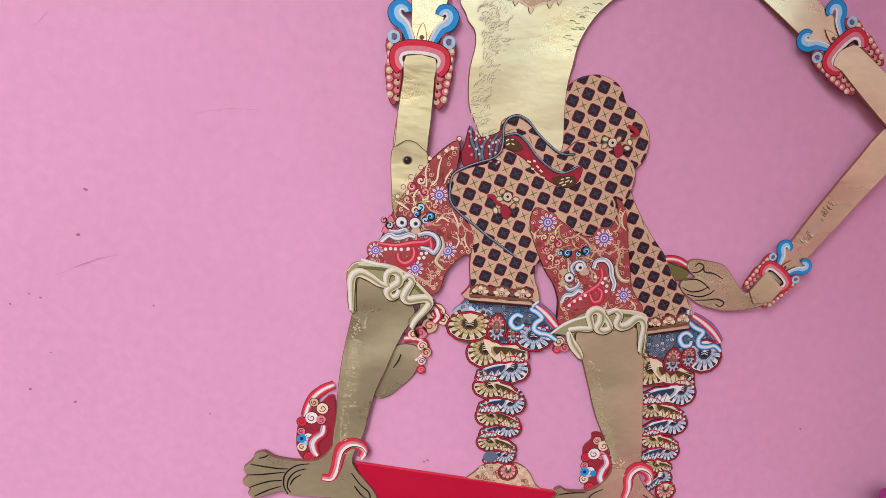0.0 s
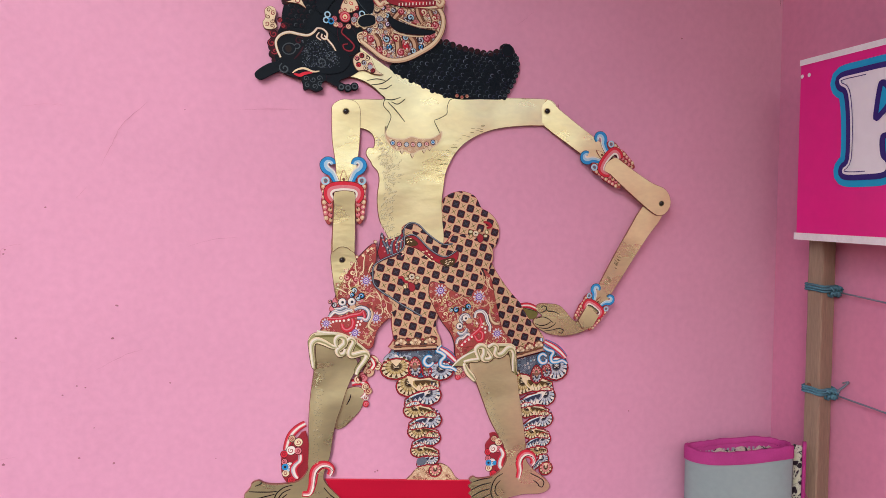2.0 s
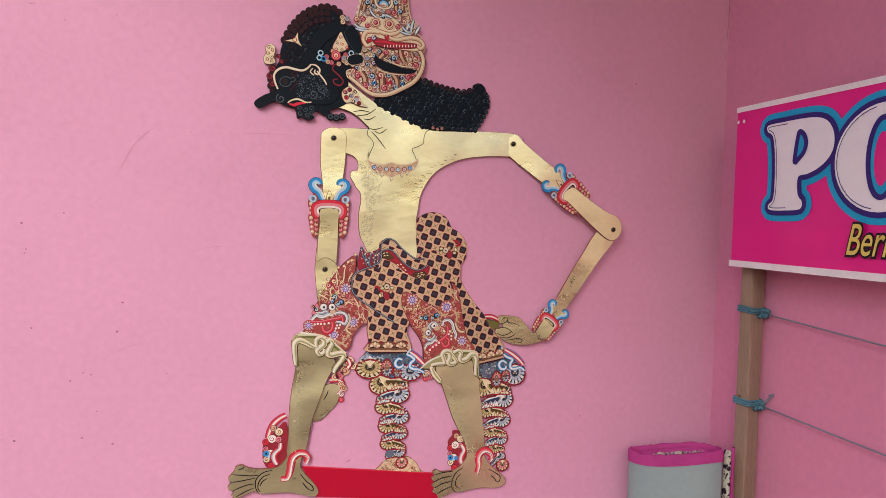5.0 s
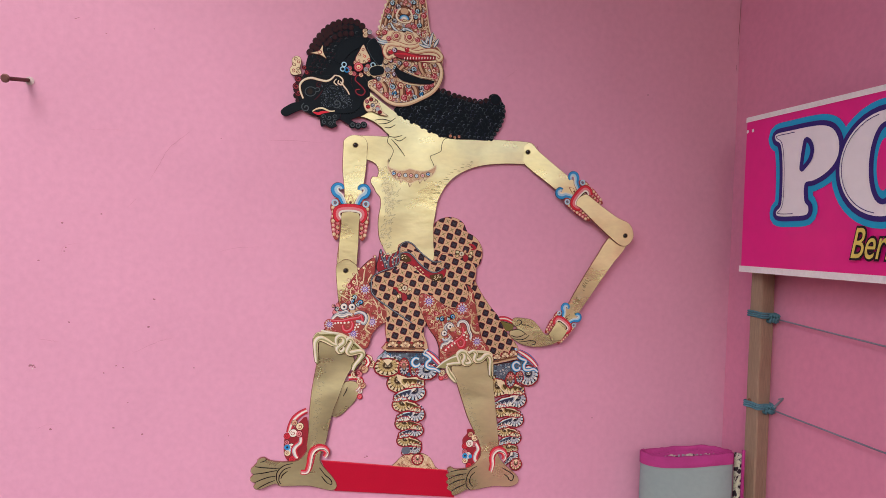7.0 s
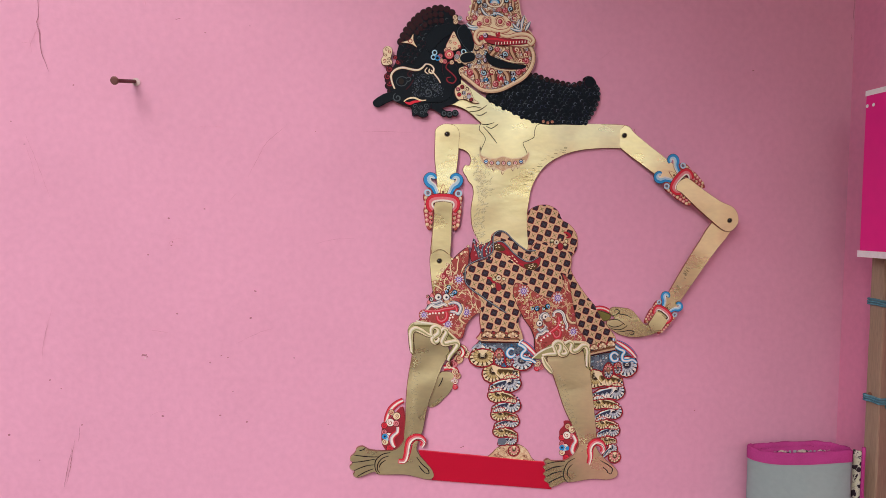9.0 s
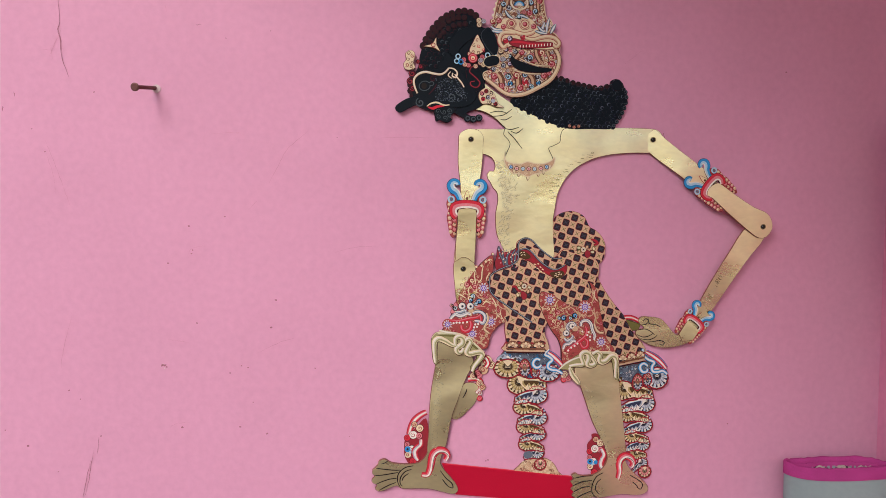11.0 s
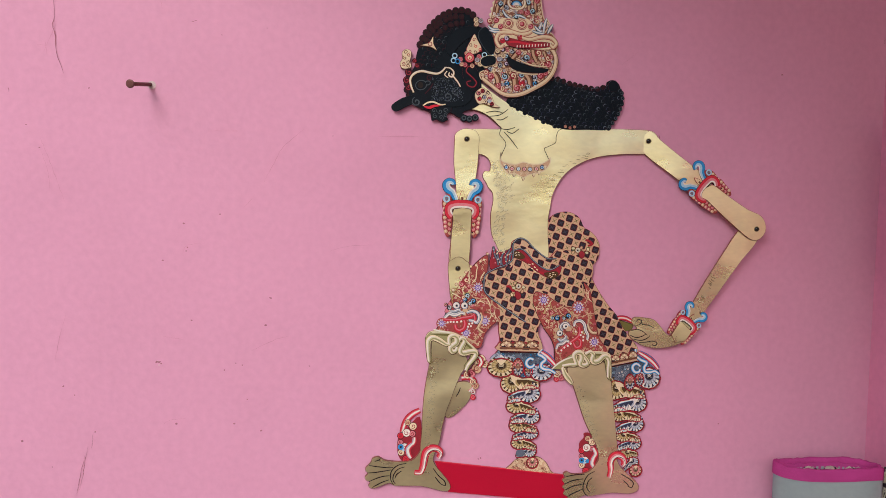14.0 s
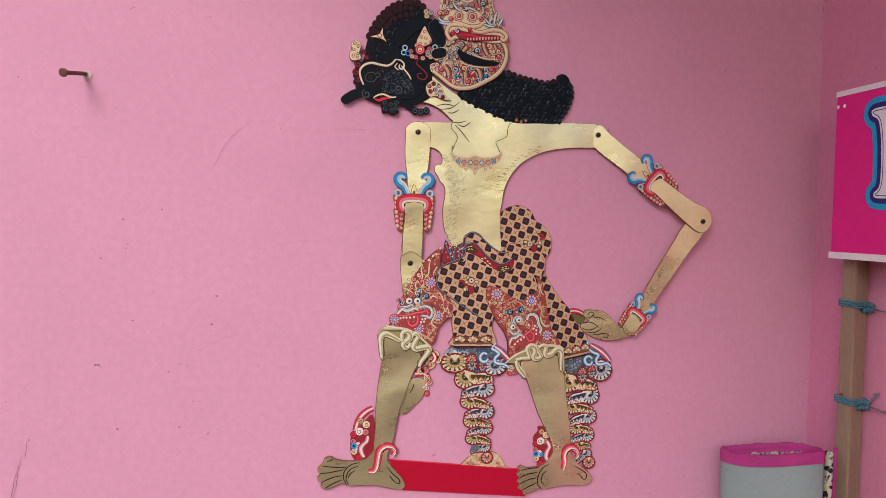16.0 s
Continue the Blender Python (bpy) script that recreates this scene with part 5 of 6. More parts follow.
# curls that peep out behind the cuffs
for c, r, tone in zip([(34, 223), (29, 209), (20, 201), (13, 198), (43, 217), (28, 179), (24, 169), (24, 159), (23, 186), (171, 200), (178, 194), (170, 191)], (11, 9, 8, 7, 7, 6, 5, 5, 6, 7, 6, 5), (CREAM, PEACH, ROSE, CREAM, CREAM, PEACH, WHITE, RED, CREAM, CREAM, ROSE, RED)):
    button(c, r, 1.5, 4.2, tone, MAROON, 12)
    scroll(c, r * 0.7, 4.5, MAROON if tone is not RED else ROSE, 1.3)
banded([(33, 213), (37, 220), (32, 229), (26, 225)], 4.6, ((8, MAROON), (6.5, RED), (3.4, WHITE)))

# -- head: hair, face and crown
def curls(poly, d, step, r, mats):
    """Rows of small crescents, the sheen painted on the tops of carved locks."""
    xs, zs = [p[0] for p in poly], [p[1] for p in poly]
    row, z = 0, min(zs)
    while z < max(zs):
        x = min(xs) + (step / 2 if row % 2 else 0)
        while x < max(xs):
            c = (x + rnd.uniform(-1.0, 1.0), z + rnd.uniform(-1.0, 1.0))
            if inside(c, poly):
                m = rnd.choice(mats)
                b = rnd.uniform(0.2, 1.2)
                button(c, r, d - 1, d + 0.35 + rnd.uniform(0, 0.3), BLACK, BLACK, 9)
                sweep = rnd.uniform(0.4, 0.8)
                line([(c[0] + 0.62 * r * math.cos(b + k * sweep), c[1] + 0.62 * r * math.sin(b + k * sweep)) for k in range(7)], r * rnd.uniform(0.16, 0.30), d + 0.85, m, smooth=False, taper=0.8)
            x += step
        z += step * 0.8
        row += 1


def beads(pts, r, lo, hi, mat, gap):
    """A row of curled locks along an edge."""
    p = curve(pts, False, 8)
    run, last = 0.0, p[0]
    for q in p:
        run += math.hypot(q[0] - last[0], q[1] - last[1])
        last = q
        if run >= gap:
            run = 0.0
            button(q, r, lo, hi, mat, BLACK, 10)
            # on black locks this ring is a painted sheen
            ring(q, r * 0.55, r * 0.3, hi + 0.2, CURL_AND_SHEEN if mat is BLACK else INK, 8)


mane = [(66, 664), (83, 684), (107, 698), (131, 708), (151, 707), (171, 701), (196, 697), (221, 694), (238, 699), (240, 707), (250, 711), (261, 705), (265, 691), (267, 674), (262, 658), (253, 644), (245, 626), (208, 624), (168, 623), (133, 633), (98, 648)]
cut(mane, 2, 6.0, BLACK, WINE, n=3)
curls(curve(mane, True, 3), 6.0, 8.0, 4.2, (CURL_AND_SHEEN, CURL_AND_SHEEN, SLATE, BLACK, BLACK, DEEP_BLUE))
beads([(131, 708), (151, 708), (171, 702), (196, 697), (221, 694), (236, 698)], 5.0, 2, 6.6, WINE, 9)
beads([(264, 698), (268, 678), (264, 660), (256, 644), (246, 630)], 4.2, 2, 6.4, BLACK, 8)
button((251, 700), 10, 3, 7.0, BLACK, WINE)
for c in [(169, 628), (177, 626), (185, 628)]:
    button(c, 3.2, 6, 8, PEACH, LEATHER, 10)
    scroll(c, 2.2, 8.3, MAROON, 0.9)

cap = [(-91, 719), (-89, 736), (-84, 753), (-75, 770), (-63, 787), (-49, 801), (-35, 808), (-19, 812), (-4, 810), (7, 801), (12, 790), (23, 786), (34, 779), (43, 759), (40, 740), (34, 720), (22, 703), (23, 665), (8, 651), (-9, 643), (9, 636), (-14, 635), (-28, 642), (-47, 641), (-71, 645), (-88, 651), (-95, 660), (-101, 673), (-102, 698), (-96, 709)]
cut(cap, 4, 8.0, BLACK, WINE, n=3)
beads([(-87, 742), (-80, 761), (-69, 780), (-55, 796), (-41, 806), (-20, 813), (-3, 811), (9, 801), (13, 789)], 6.2, 4, 8.6, WINE, 9.5)
beads([(-76, 750), (-69, 767), (-58, 782), (-45, 793), (-30, 801), (-12, 802)], 5.2, 5, 9.0, WINE, 8.5)
beads([(-61, 762), (-52, 775), (-39, 785), (-24, 791), (-6, 792)], 5.0, 5, 9.2, WINE, 8.5)
beads([(-98, 707), (-102, 696), (-104, 683), (-101, 671), (-95, 666)], 5.4, 3, 7.5, WINE, 9)
beads([(-16, 639), (-3, 634), (9, 635), (18, 639)], 6.0, 4, 8.2, BLACK, 9)
scroll((-91, 698), 8, 8.6, WINE, 2.4)
scroll((-85, 717), 6, 8.6, WINE, 2.0)
curls(curve([(-82, 722), (-78, 746), (-64, 770), (-46, 787), (-20, 797), (5, 789), (-31, 767), (-45, 738), (-59, 720), (-76, 712)], True), 8.0, 8.5, 4.0, (WINE, WINE, CURL_AND_SHEEN))
# sleek locks
cut([(-30, 737), (-16, 756), (3, 770), (13, 774), (9, 786), (-6, 787), (-25, 780), (-38, 763), (-40, 744)], 7, 9.6, BLACK, BLACK, n=3)
cut([(13, 776), (25, 788), (36, 777), (43, 757), (39, 741), (29, 747), (19, 760)], 8, 10.4, BLACK, CURL_AND_SHEEN, n=3)
# ear piece in red and cream
earpiece = [(7, 775), (0, 762), (-6, 748), (2, 741), (14, 744), (20, 752), (13, 765)]
cut(earpiece, 8, 10.2, CREAM, MAROON, n=3)
for i, c in enumerate([(7, 765), (2, 756), (10, 755), (0, 746), (9, 745), (17, 749)]):
    scroll(c, 3.4, 10.5, (MAROON, BROWN, RED)[i % 3], 1.2, 1.2, i)
for i, c in enumerate([(-15, 732), (-13, 724), (-5, 742), (-7, 723), (5, 722), (13, 728), (16, 738)]):
    button(c, 4.2, 8, 10.4, CREAM if i % 3 else ROSE, MAROON, 9)
    scroll(c, 2.8, 10.7, MAROON, 1.0)
button((0, 735), 8.5, 9, 11, RED, LEATHER)
ring((0, 735), 6.0, 1.6, 11.3, ROSE)
dot((0, 735), 3.6, 11.4, CREAM, 10)
dot((0, 734), 1.6, 11.6, RED, 8)
for c, m in zip([(-25, 737), (-20, 728), (-27, 729), (23, 733), (25, 741)], (SKY, BLUE, SKY, PALE_BLUE, SKY)):
    ring(c, 3.8, 2.0, 10.6, m, 10)
# wine-red winding curl before the ear
cut([(-11, 719), (1, 725), (13, 718), (19, 700), (16, 684), (2, 681), (-8, 696)], 7, 9.0, BLACK, WINE, n=3)
for w, m, lift in ((3.6, WINE, 9.4), (1.6, MAROON, 9.6)):
    line([(6, 718), (-1, 721), (-5, 713), (1, 707), (8, 701), (13, 694), (8, 687), (-1, 689), (-3, 695), (4, 697)], w, lift, m, taper=0.3)
# face
visage = [(-92, 671), (-98, 688), (-96, 703), (-79, 710), (-41, 718), (-20, 712), (-6, 697), (8, 674), (-5, 656), (-30, 652), (-55, 653), (-76, 651), (-85, 653), (-93, 654), (-106, 648), (-119, 641), (-127, 644), (-127, 652), (-110, 664)]
cut(visage, 6, 9.4, BLACK, BLACK, n=3)
cut([(-63, 650), (-32, 654), (-28, 645), (-36, 637), (-33, 631), (-43, 626), (-53, 630), (-60, 628), (-62, 637)], 5, 8.8, BLACK, WINE, n=3)
for i in range(520):
    c = (rnd.uniform(-62, -8), rnd.uniform(648, 706))
    if inside(c, curve([(-75, 695), (-31, 702), (-14, 684), (-5, 664), (-40, 661), (-67, 661), (-76, 672)], True)):
        dot(c, rnd.uniform(0.5, 1.2), 9.6, rnd.choice((CURL_AND_SHEEN, CURL_AND_SHEEN, SLATE, DEEP_BLUE)), 6, 0.6, rnd.uniform(0, 3))
for c, rx, rz in zip([(-80, 686), (-69, 690)], (10, 5), (8.5, 4)):
    dot(c, rx, 9.7, CURL_AND_SHEEN, 16, rz, 0.3)
    dot(c, rx - 1.4, 9.8, BLACK, 16, rz - 1.4, 0.3)
dot((-81, 686), 4.6, 9.95, INK, 12, 5.4)
line([(-73, 672), (-65, 681), (-60, 690)], 2.2, 10.0, WINE, taper=0.4)
scroll((-66, 698), 6, 10.0, WINE, 2.2, 1.2, 0.5)
scroll((-87, 658), 8, 10.0, CURL_AND_SHEEN, 2.2, 1.3, 2.0)
scroll((-35, 669), 8, 10.0, CURL_AND_SHEEN, 2.0, 1.3, 4.0)
scroll((-21, 677), 9, 9.9, CURL_AND_SHEEN, 1.2, 0.9, 1.0)
for c in [(-57, 645), (-47, 644), (-38, 646), (-55, 636), (-45, 634), (-37, 638)]:
    scroll(c, 4.4, 9.3, CURL_AND_SHEEN, 1.3, 1.2, c[0])
brow = [(-92, 673), (-97, 685), (-98, 696), (-91, 705), (-79, 709), (-66, 707), (-54, 706), (-46, 710), (-40, 717)]
for a, w in ((brow, 3.6), ([(-40, 717), (-32, 716), (-26, 710), (-28, 702), (-34, 704), (-33, 709)], 2.6), ([(-30, 707), (-24, 700), (-18, 693), (-14, 686)], 2.4), ([(-37, 711), (-41, 705), (-35, 700)], 1.8)):
    line(a, w + 1.0, 10.2, BROWN, taper=0.3)
    line(a, w, 10.4, CREAM, taper=0.3)
    line([(x - 0.3, z + 0.4) for x, z in a], w * 0.4, 10.7, WHITE, taper=0.3)
line([(-76, 652), (-69, 657), (-59, 659), (-47, 655), (-38, 656)], 3.0, 10.6, CREAM, taper=0.5)
line([(-74, 651), (-66, 649), (-59, 652), (-47, 654)], 5.0, 10.3, RED, taper=0.6)
# gilded leaf ornaments
cut([(-83, 751), (-75, 754), (-68, 757), (-62, 767), (-61, 755), (-55, 744), (-65, 749), (-73, 750)], 8, 11, CREAM, BROWN, n=3)
ring((-67, 754), 3.2, 1.2, 11.3, MAROON, 10)
tuft = [(-113, 739), (-106, 745), (-98, 742), (-97, 733), (-99, 725), (-96, 716), (-104, 712), (-113, 713), (-116, 722), (-112, 729)]
cut(tuft, 3, 7.5, CREAM, BROWN, n=3)
for i, c in enumerate([(-107, 739), (-101, 735), (-108, 730), (-102, 724), (-110, 720), (-103, 717)]):
    scroll(c, 3.6, 7.8, (BROWN, MAROON, BROWN)[i % 3], 1.2, 1.2, i)
for c, r in zip([(-101, 706), (-104, 693), (-100, 682), (-92, 726), (-87, 718)], (6.5, 6.5, 6.0, 4.0, 4.0)):
    dot(c, r, 8.3, WINE, 12)
    scroll(c, r * 0.8, 8.7, MAROON, 1.8, 1.2, c[1])
# ear flower on the neck
tuft = [(11, 676), (16, 683), (24, 687), (33, 682), (39, 676), (45, 662), (55, 655), (42, 655), (28, 660), (18, 659), (12, 667)]
cut(tuft, 7, 9.6, CREAM, BROWN, n=3)
for i, c in enumerate([(17, 677), (24, 681), (32, 678), (19, 668), (27, 671), (36, 668), (40, 660), (30, 663)]):
    gem_dot = (ROSE, MAROON, CREAM, RED, PALE_BLUE)[i % 5]
    dot(c, 4.0, 9.8, LEATHER, 10)
    scroll(c, 3.4, 10.0, gem_dot, 1.7, 1.2, i)
dot((36, 665), 3.6, 10.4, PALE_BLUE, 10)

# crown
crown = [(32, 790), (34, 804), (38, 825), (44, 846), (52, 869), (61, 894), (74, 921), (89, 925), (101, 902), (112, 872), (117, 849), (122, 816), (127, 804), (131, 806), (136, 795), (130, 787), (140, 782), (148, 771), (149, 758), (145, 748), (150, 737), (147, 723), (140, 710), (124, 697), (103, 685), (82, 676), (67, 673)]
crown += [(52, 681), (35, 690), (21, 701), (19, 712), (34, 720), (41, 740), (45, 759), (38, 777)]
cut(crown, 4, 8.4, CHESTNUT, MAROON, n=3)
line(crown, 1.6, 8.7, CREAM, True)
shape = curve(crown, True, 3)


def bar(pts, w, d=9.2):
    """A rounded upright bar, its lit side painted in as a paler stripe."""
    line(pts, w, d, LEATHER, taper=0.1)
    line(pts, w * 0.8, d + 0.15, BROWN, taper=0.1)
    line([(x - 0.12 * w, z) for x, z in pts], w * 0.42, d + 0.3, PEACH, taper=0.2)


def gem(c, r, tone, d=9.8, begin=0.0, turn=1):
    """A painted curl with a dark bed and a white gleam."""
    dot(c, r, d, MAROON if tone in (ROSE, RED, CREAM, PEACH) else NAVY, 12)
    scroll(c, r * 0.82, d + 0.25, tone, r * 0.42, 1.15, begin, turn)
    dot((c[0] - 0.3 * r, c[1] + 0.45 * r), r * 0.2, d + 0.45, WHITE, 6)


# fine cream curls between the bars
filigree(shape, 8.9, 5.6, (CREAM, CREAM, WHITE, ROSE, PALE_BLUE, CREAM, PEACH), 3.0, 1.0, 0.3, under=CHESTNUT, bold=1.5)
# upper part: three columns of bars and curls
for k in range(5):
    lift, lean = 25 * k, 5.5 * k
    for x, z in ((44, 822), (56, 834)):
        bar([(x + lean, z + lift - 10), (x + lean + 2, z + lift), (x + lean + 5, z + lift + 10)], 8)
    for x, z in ((99, 824), (110, 828)):
        bar([(x - 0.8 * lean, z + lift - 11), (x - 0.8 * lean, z + lift), (x - 0.8 * lean - 1, z + lift + 10)], 8)
    for x, z, tone in ((50, 827, SKY), (47, 838, ROSE), (60, 822, PALE_BLUE), (63, 838, ROSE)):
        gem((x + lean, z + lift), 5.2, tone, 9.8, k + x)
    for x, z, tone in ((95, 815, ROSE), (105, 818, SKY), (97, 832, SKY), (112, 836, ROSE)):
        gem((x - 0.8 * lean, z + lift), 5.2, tone, 9.8, k + x, -1)
for z, r in ((826, 1.0), (868, 0.85)):
    for w, tone, dz in ((13, LEATHER, 9.4), (11, BROWN, 9.6), (7, PEACH, 9.8)):
        dot((77, z + 14), w * r, dz, tone, 14, w * 0.8 * r)
    for w, tone, dz in ((10, NAVY, 10.0), (8.6, BLUE, 10.2), (6.8, SKY, 10.4), (4.2, WHITE, 10.6)):
        face([vert(77 + w * r * math.cos(a), z + w * r * 0.9 * math.sin(a), dz) for a in [math.pi * i / 10 for i in range(11)]], tone)
    for s in (-1, 1):
        banded([(77, z - 6), (77 + s * 9, z - 4), (77 + s * 14, z + 4), (77 + s * 11, z + 14), (77 + s * 6, z + 18)], 10.0, ((5, BROWN), (3.6, CREAM), (1.2, WHITE)), taper=0.4)
# lower coil: gilt rim, dark opening, bars and curls
rim = [(23, 702), (37, 692), (54, 680), (70, 676), (90, 679), (112, 690), (132, 703), (144, 720), (148, 739), (142, 754), (132, 760), (120, 761), (115, 754)]
line(rim, 8.6, 9.8, LEATHER, taper=0.2)
line(rim, 6.8, 10.0, PEACH, taper=0.2)
line([(x - 0.7, z + 0.9) for x, z in rim], 3.6, 10.2, CREAM, taper=0.3)
for a, w in (([(42, 712), (49, 703), (51, 687)], 11), ([(70, 715), (78, 704), (79, 685)], 12), ([(95, 714), (103, 705), (105, 693)], 11), ([(118, 721), (125, 713), (127, 704)], 9), ([(86, 752), (79, 744), (72, 736)], 10), ([(108, 755), (110, 745), (116, 734)], 10), ([(127, 752), (132, 740), (134, 729)], 8)):
    bar(a, w, 9.3)
for i, (c, tone) in enumerate(zip([(37, 706), (50, 691), (61, 707), (65, 695), (75, 709), (89, 711), (90, 698), (101, 691), (112, 708), (113, 698), (122, 711), (130, 716), (135, 731), (125, 730), (97, 740), (91, 734), (101, 728), (83, 748), (117, 749), (134, 741), (82, 689), (57, 686)],
                                  (ROSE, ROSE, SKY, BLUE, CREAM, SKY, RED, SKY, PALE_BLUE, BLUE, ROSE, ROSE, ROSE, CREAM, SKY, PALE_BLUE, ROSE, ROSE, CREAM, CREAM, ROSE, CREAM))):
    gem(c, (5.8, 5.0)[i % 2], tone, 10.0, i * 1.3, (-1) ** i)
for c in [(65, 700), (65, 692), (90, 703), (91, 694), (113, 703), (113, 694)]:
    dot(c, 1.5, 10.7, WHITE, 7)
for i, c in enumerate([(47, 747), (56, 752), (63, 741), (53, 736), (44, 729), (35, 718), (63, 728), (40, 739), (72, 749), (29, 713), (52, 725)]):
    gem(c, 4.4, (PALE_BLUE, LILAC, SKY, PALE_BLUE, CREAM)[i % 5], 10.2, i)
cut([(66, 743), (72, 737), (92, 730), (111, 725), (136, 723), (128, 716), (107, 715), (82, 717), (69, 724), (63, 734)], 8.5, 11.0, BLACK, LEATHER, n=2)
for a in ([(79, 738), (95, 731), (112, 727), (132, 727)], [(72, 717), (92, 713), (117, 713)]):
    banded(a, 11.0, ((3.4, BROWN), (2.2, CREAM)), taper=0.4)
# beast mask above it
mask = [(35, 784), (50, 803), (70, 804), (95, 806), (109, 793), (115, 780), (133, 781), (149, 770), (147, 758), (125, 754), (91, 755), (66, 758), (53, 752), (42, 759), (39, 774)]
cut(mask, 8, 11.0, CREAM, MAROON, n=3)
cut([(59, 772), (78, 770), (99, 767), (123, 768), (139, 766), (135, 759), (106, 755), (78, 755), (62, 760)], 10, 11.5, MAROON, INK, n=2)
line([(64, 764), (81, 765), (101, 762), (120, 763)], 3.6, 11.8, RED, taper=0.4)
for i in range(12):
    a, b = [(80, 758), (137, 764)]
    c = (a[0] + (b[0] - a[0]) * i / 11, a[1] + (b[1] - a[1]) * i / 11)
    line([(c[0], c[1] + 1.6), (c[0] - 0.3, c[1] - 2.6)], 3.2, 12.0, WHITE, smooth=False, taper=0.5)
for a in ([(71, 779), (56, 780), (47, 776), (44, 765), (51, 755), (57, 760)], [(54, 785), (68, 782), (84, 778), (97, 780), (104, 784)], [(86, 773), (101, 770), (115, 774), (127, 776), (139, 774), (147, 766), (142, 759), (137, 763)]):
    line(a, 8.4, 11.5, MAROON, taper=0.25)
    line(a, 6.4, 11.8, PEACH, taper=0.25)
    line([(x - 0.4, z + 0.8) for x, z in a], 3.6, 12.0, CREAM, taper=0.3)
for c, r in zip([(64, 795), (87, 795)], (9.0, 9.6)):
    button(c, r, 10.5, 12, CREAM, MAROON, 16)
    ring(c, r * 0.74, r * 0.14, 12.2, MAROON, 14)
    dot(c, r * 0.46, 12.3, MAROON, 12)
    dot((c[0] - r * 0.1, c[1] + r * 0.05), r * 0.28, 12.5, ROSE, 10)
for i, (c, tone) in enumerate(zip([(51, 789), (102, 792), (84, 773), (32, 797), (43, 799), (112, 801), (77, 807), (62, 770), (55, 766)], (ROSE, ROSE, RED, CREAM, ROSE, CREAM, SKY, LILAC, RED))):
    gem(c, 4.8, tone, 11.8, 2 * i)
# blue wings and blades of the mask
for a in ([(29, 789), (37, 784), (48, 784)], [(31, 782), (41, 780), (50, 781)], [(53, 817), (59, 808), (67, 803)], [(71, 805), (81, 809), (93, 805)], [(109, 793), (115, 787), (121, 784)], [(105, 785), (115, 782), (125, 781)]):
    banded(a, 11.2, ((6.0, INK), (4.6, SLATE), (3.2, SKY), (1.5, WHITE)), taper=0.5)
for a in ([(117, 782), (118, 791), (122, 801)], [(125, 782), (126, 796), (130, 809)], [(132, 782), (136, 790), (141, 799)]):
    banded(a, 9.0, ((7.0, DEEP_BLUE), (5.6, SLATE), (4.0, SKY), (2.0, WHITE)), taper=0.8)
# cream beads and black comb where the crown meets the hair
for i, c in enumerate([(50, 762), (47, 749), (43, 739), (38, 729), (28, 723), (18, 725), (13, 732), (45, 771), (53, 754), (50, 735), (44, 725), (57, 741), (17, 797), (10, 791), (9, 798)]):
    button(c, 4.6, 8, 11, CREAM if i % 3 else PALE_BLUE, BROWN, 9)
    scroll(c, 2.8, 11.3, BROWN, 0.9)
cut([(18, 728), (21, 736), (34, 741), (44, 738), (44, 727), (32, 722), (23, 722)], 9, 12, BLACK, CREAM, n=3)
# pearl dots up the crown's edge
for c in [(32, 800), (34, 809), (36, 819), (39, 829), (42, 838), (44, 848), (47, 858), (51, 868)]:
    button(c, 3.0, 5, 8, WHITE, CREAM, 7)

shadow_puppet = mesh_object("shadow_puppet", fig, PAINTS)
shadow_puppet.location = (0.0, 0.0, 1.0)
tagged(shadow_puppet, "gilded leather shadow puppet with black head and chequered cloth", "puppet")

# ---- nail ----
def nail(x, z, lean):
    root = tagged(new("nail"), "rusty steel nail driven into the pink wall", "nail")
    root.location = (x, 0.0, z)
    bm = bmesh.new()
    add_tube(bm, [Vector((0, 0.02, 0)) - 0.3 * Vector(lean), (0, 0, 0), Vector(lean) * 0.5, lean], 0.0032, 12)
    smooth_shade(part("shank", bm, STEEL, root))
    bm = bmesh.new()
    add_tube(bm, [Vector(lean) * k for k in (0.985, 1.01, 1.045, 1.06)], lambda u: (0.0052, 0.0066, 0.0066, 0.005)[round(u * 3)], 16)
    part("head", bm, STEEL, root)
    bm = bmesh.new()
    bmesh.ops.create_circle(bm, cap_ends=True, radius=0.007, segments=9, matrix=Matrix.Translation((0.002, -0.0012, -0.001)) @ Matrix.Rotation(radians(90), 4, "X"))
    part("chipped_hole", bm, CHIP, root, "chipped plaster round the shank")


nail(-0.517, 1.668, (-0.012, -0.055, -0.010))

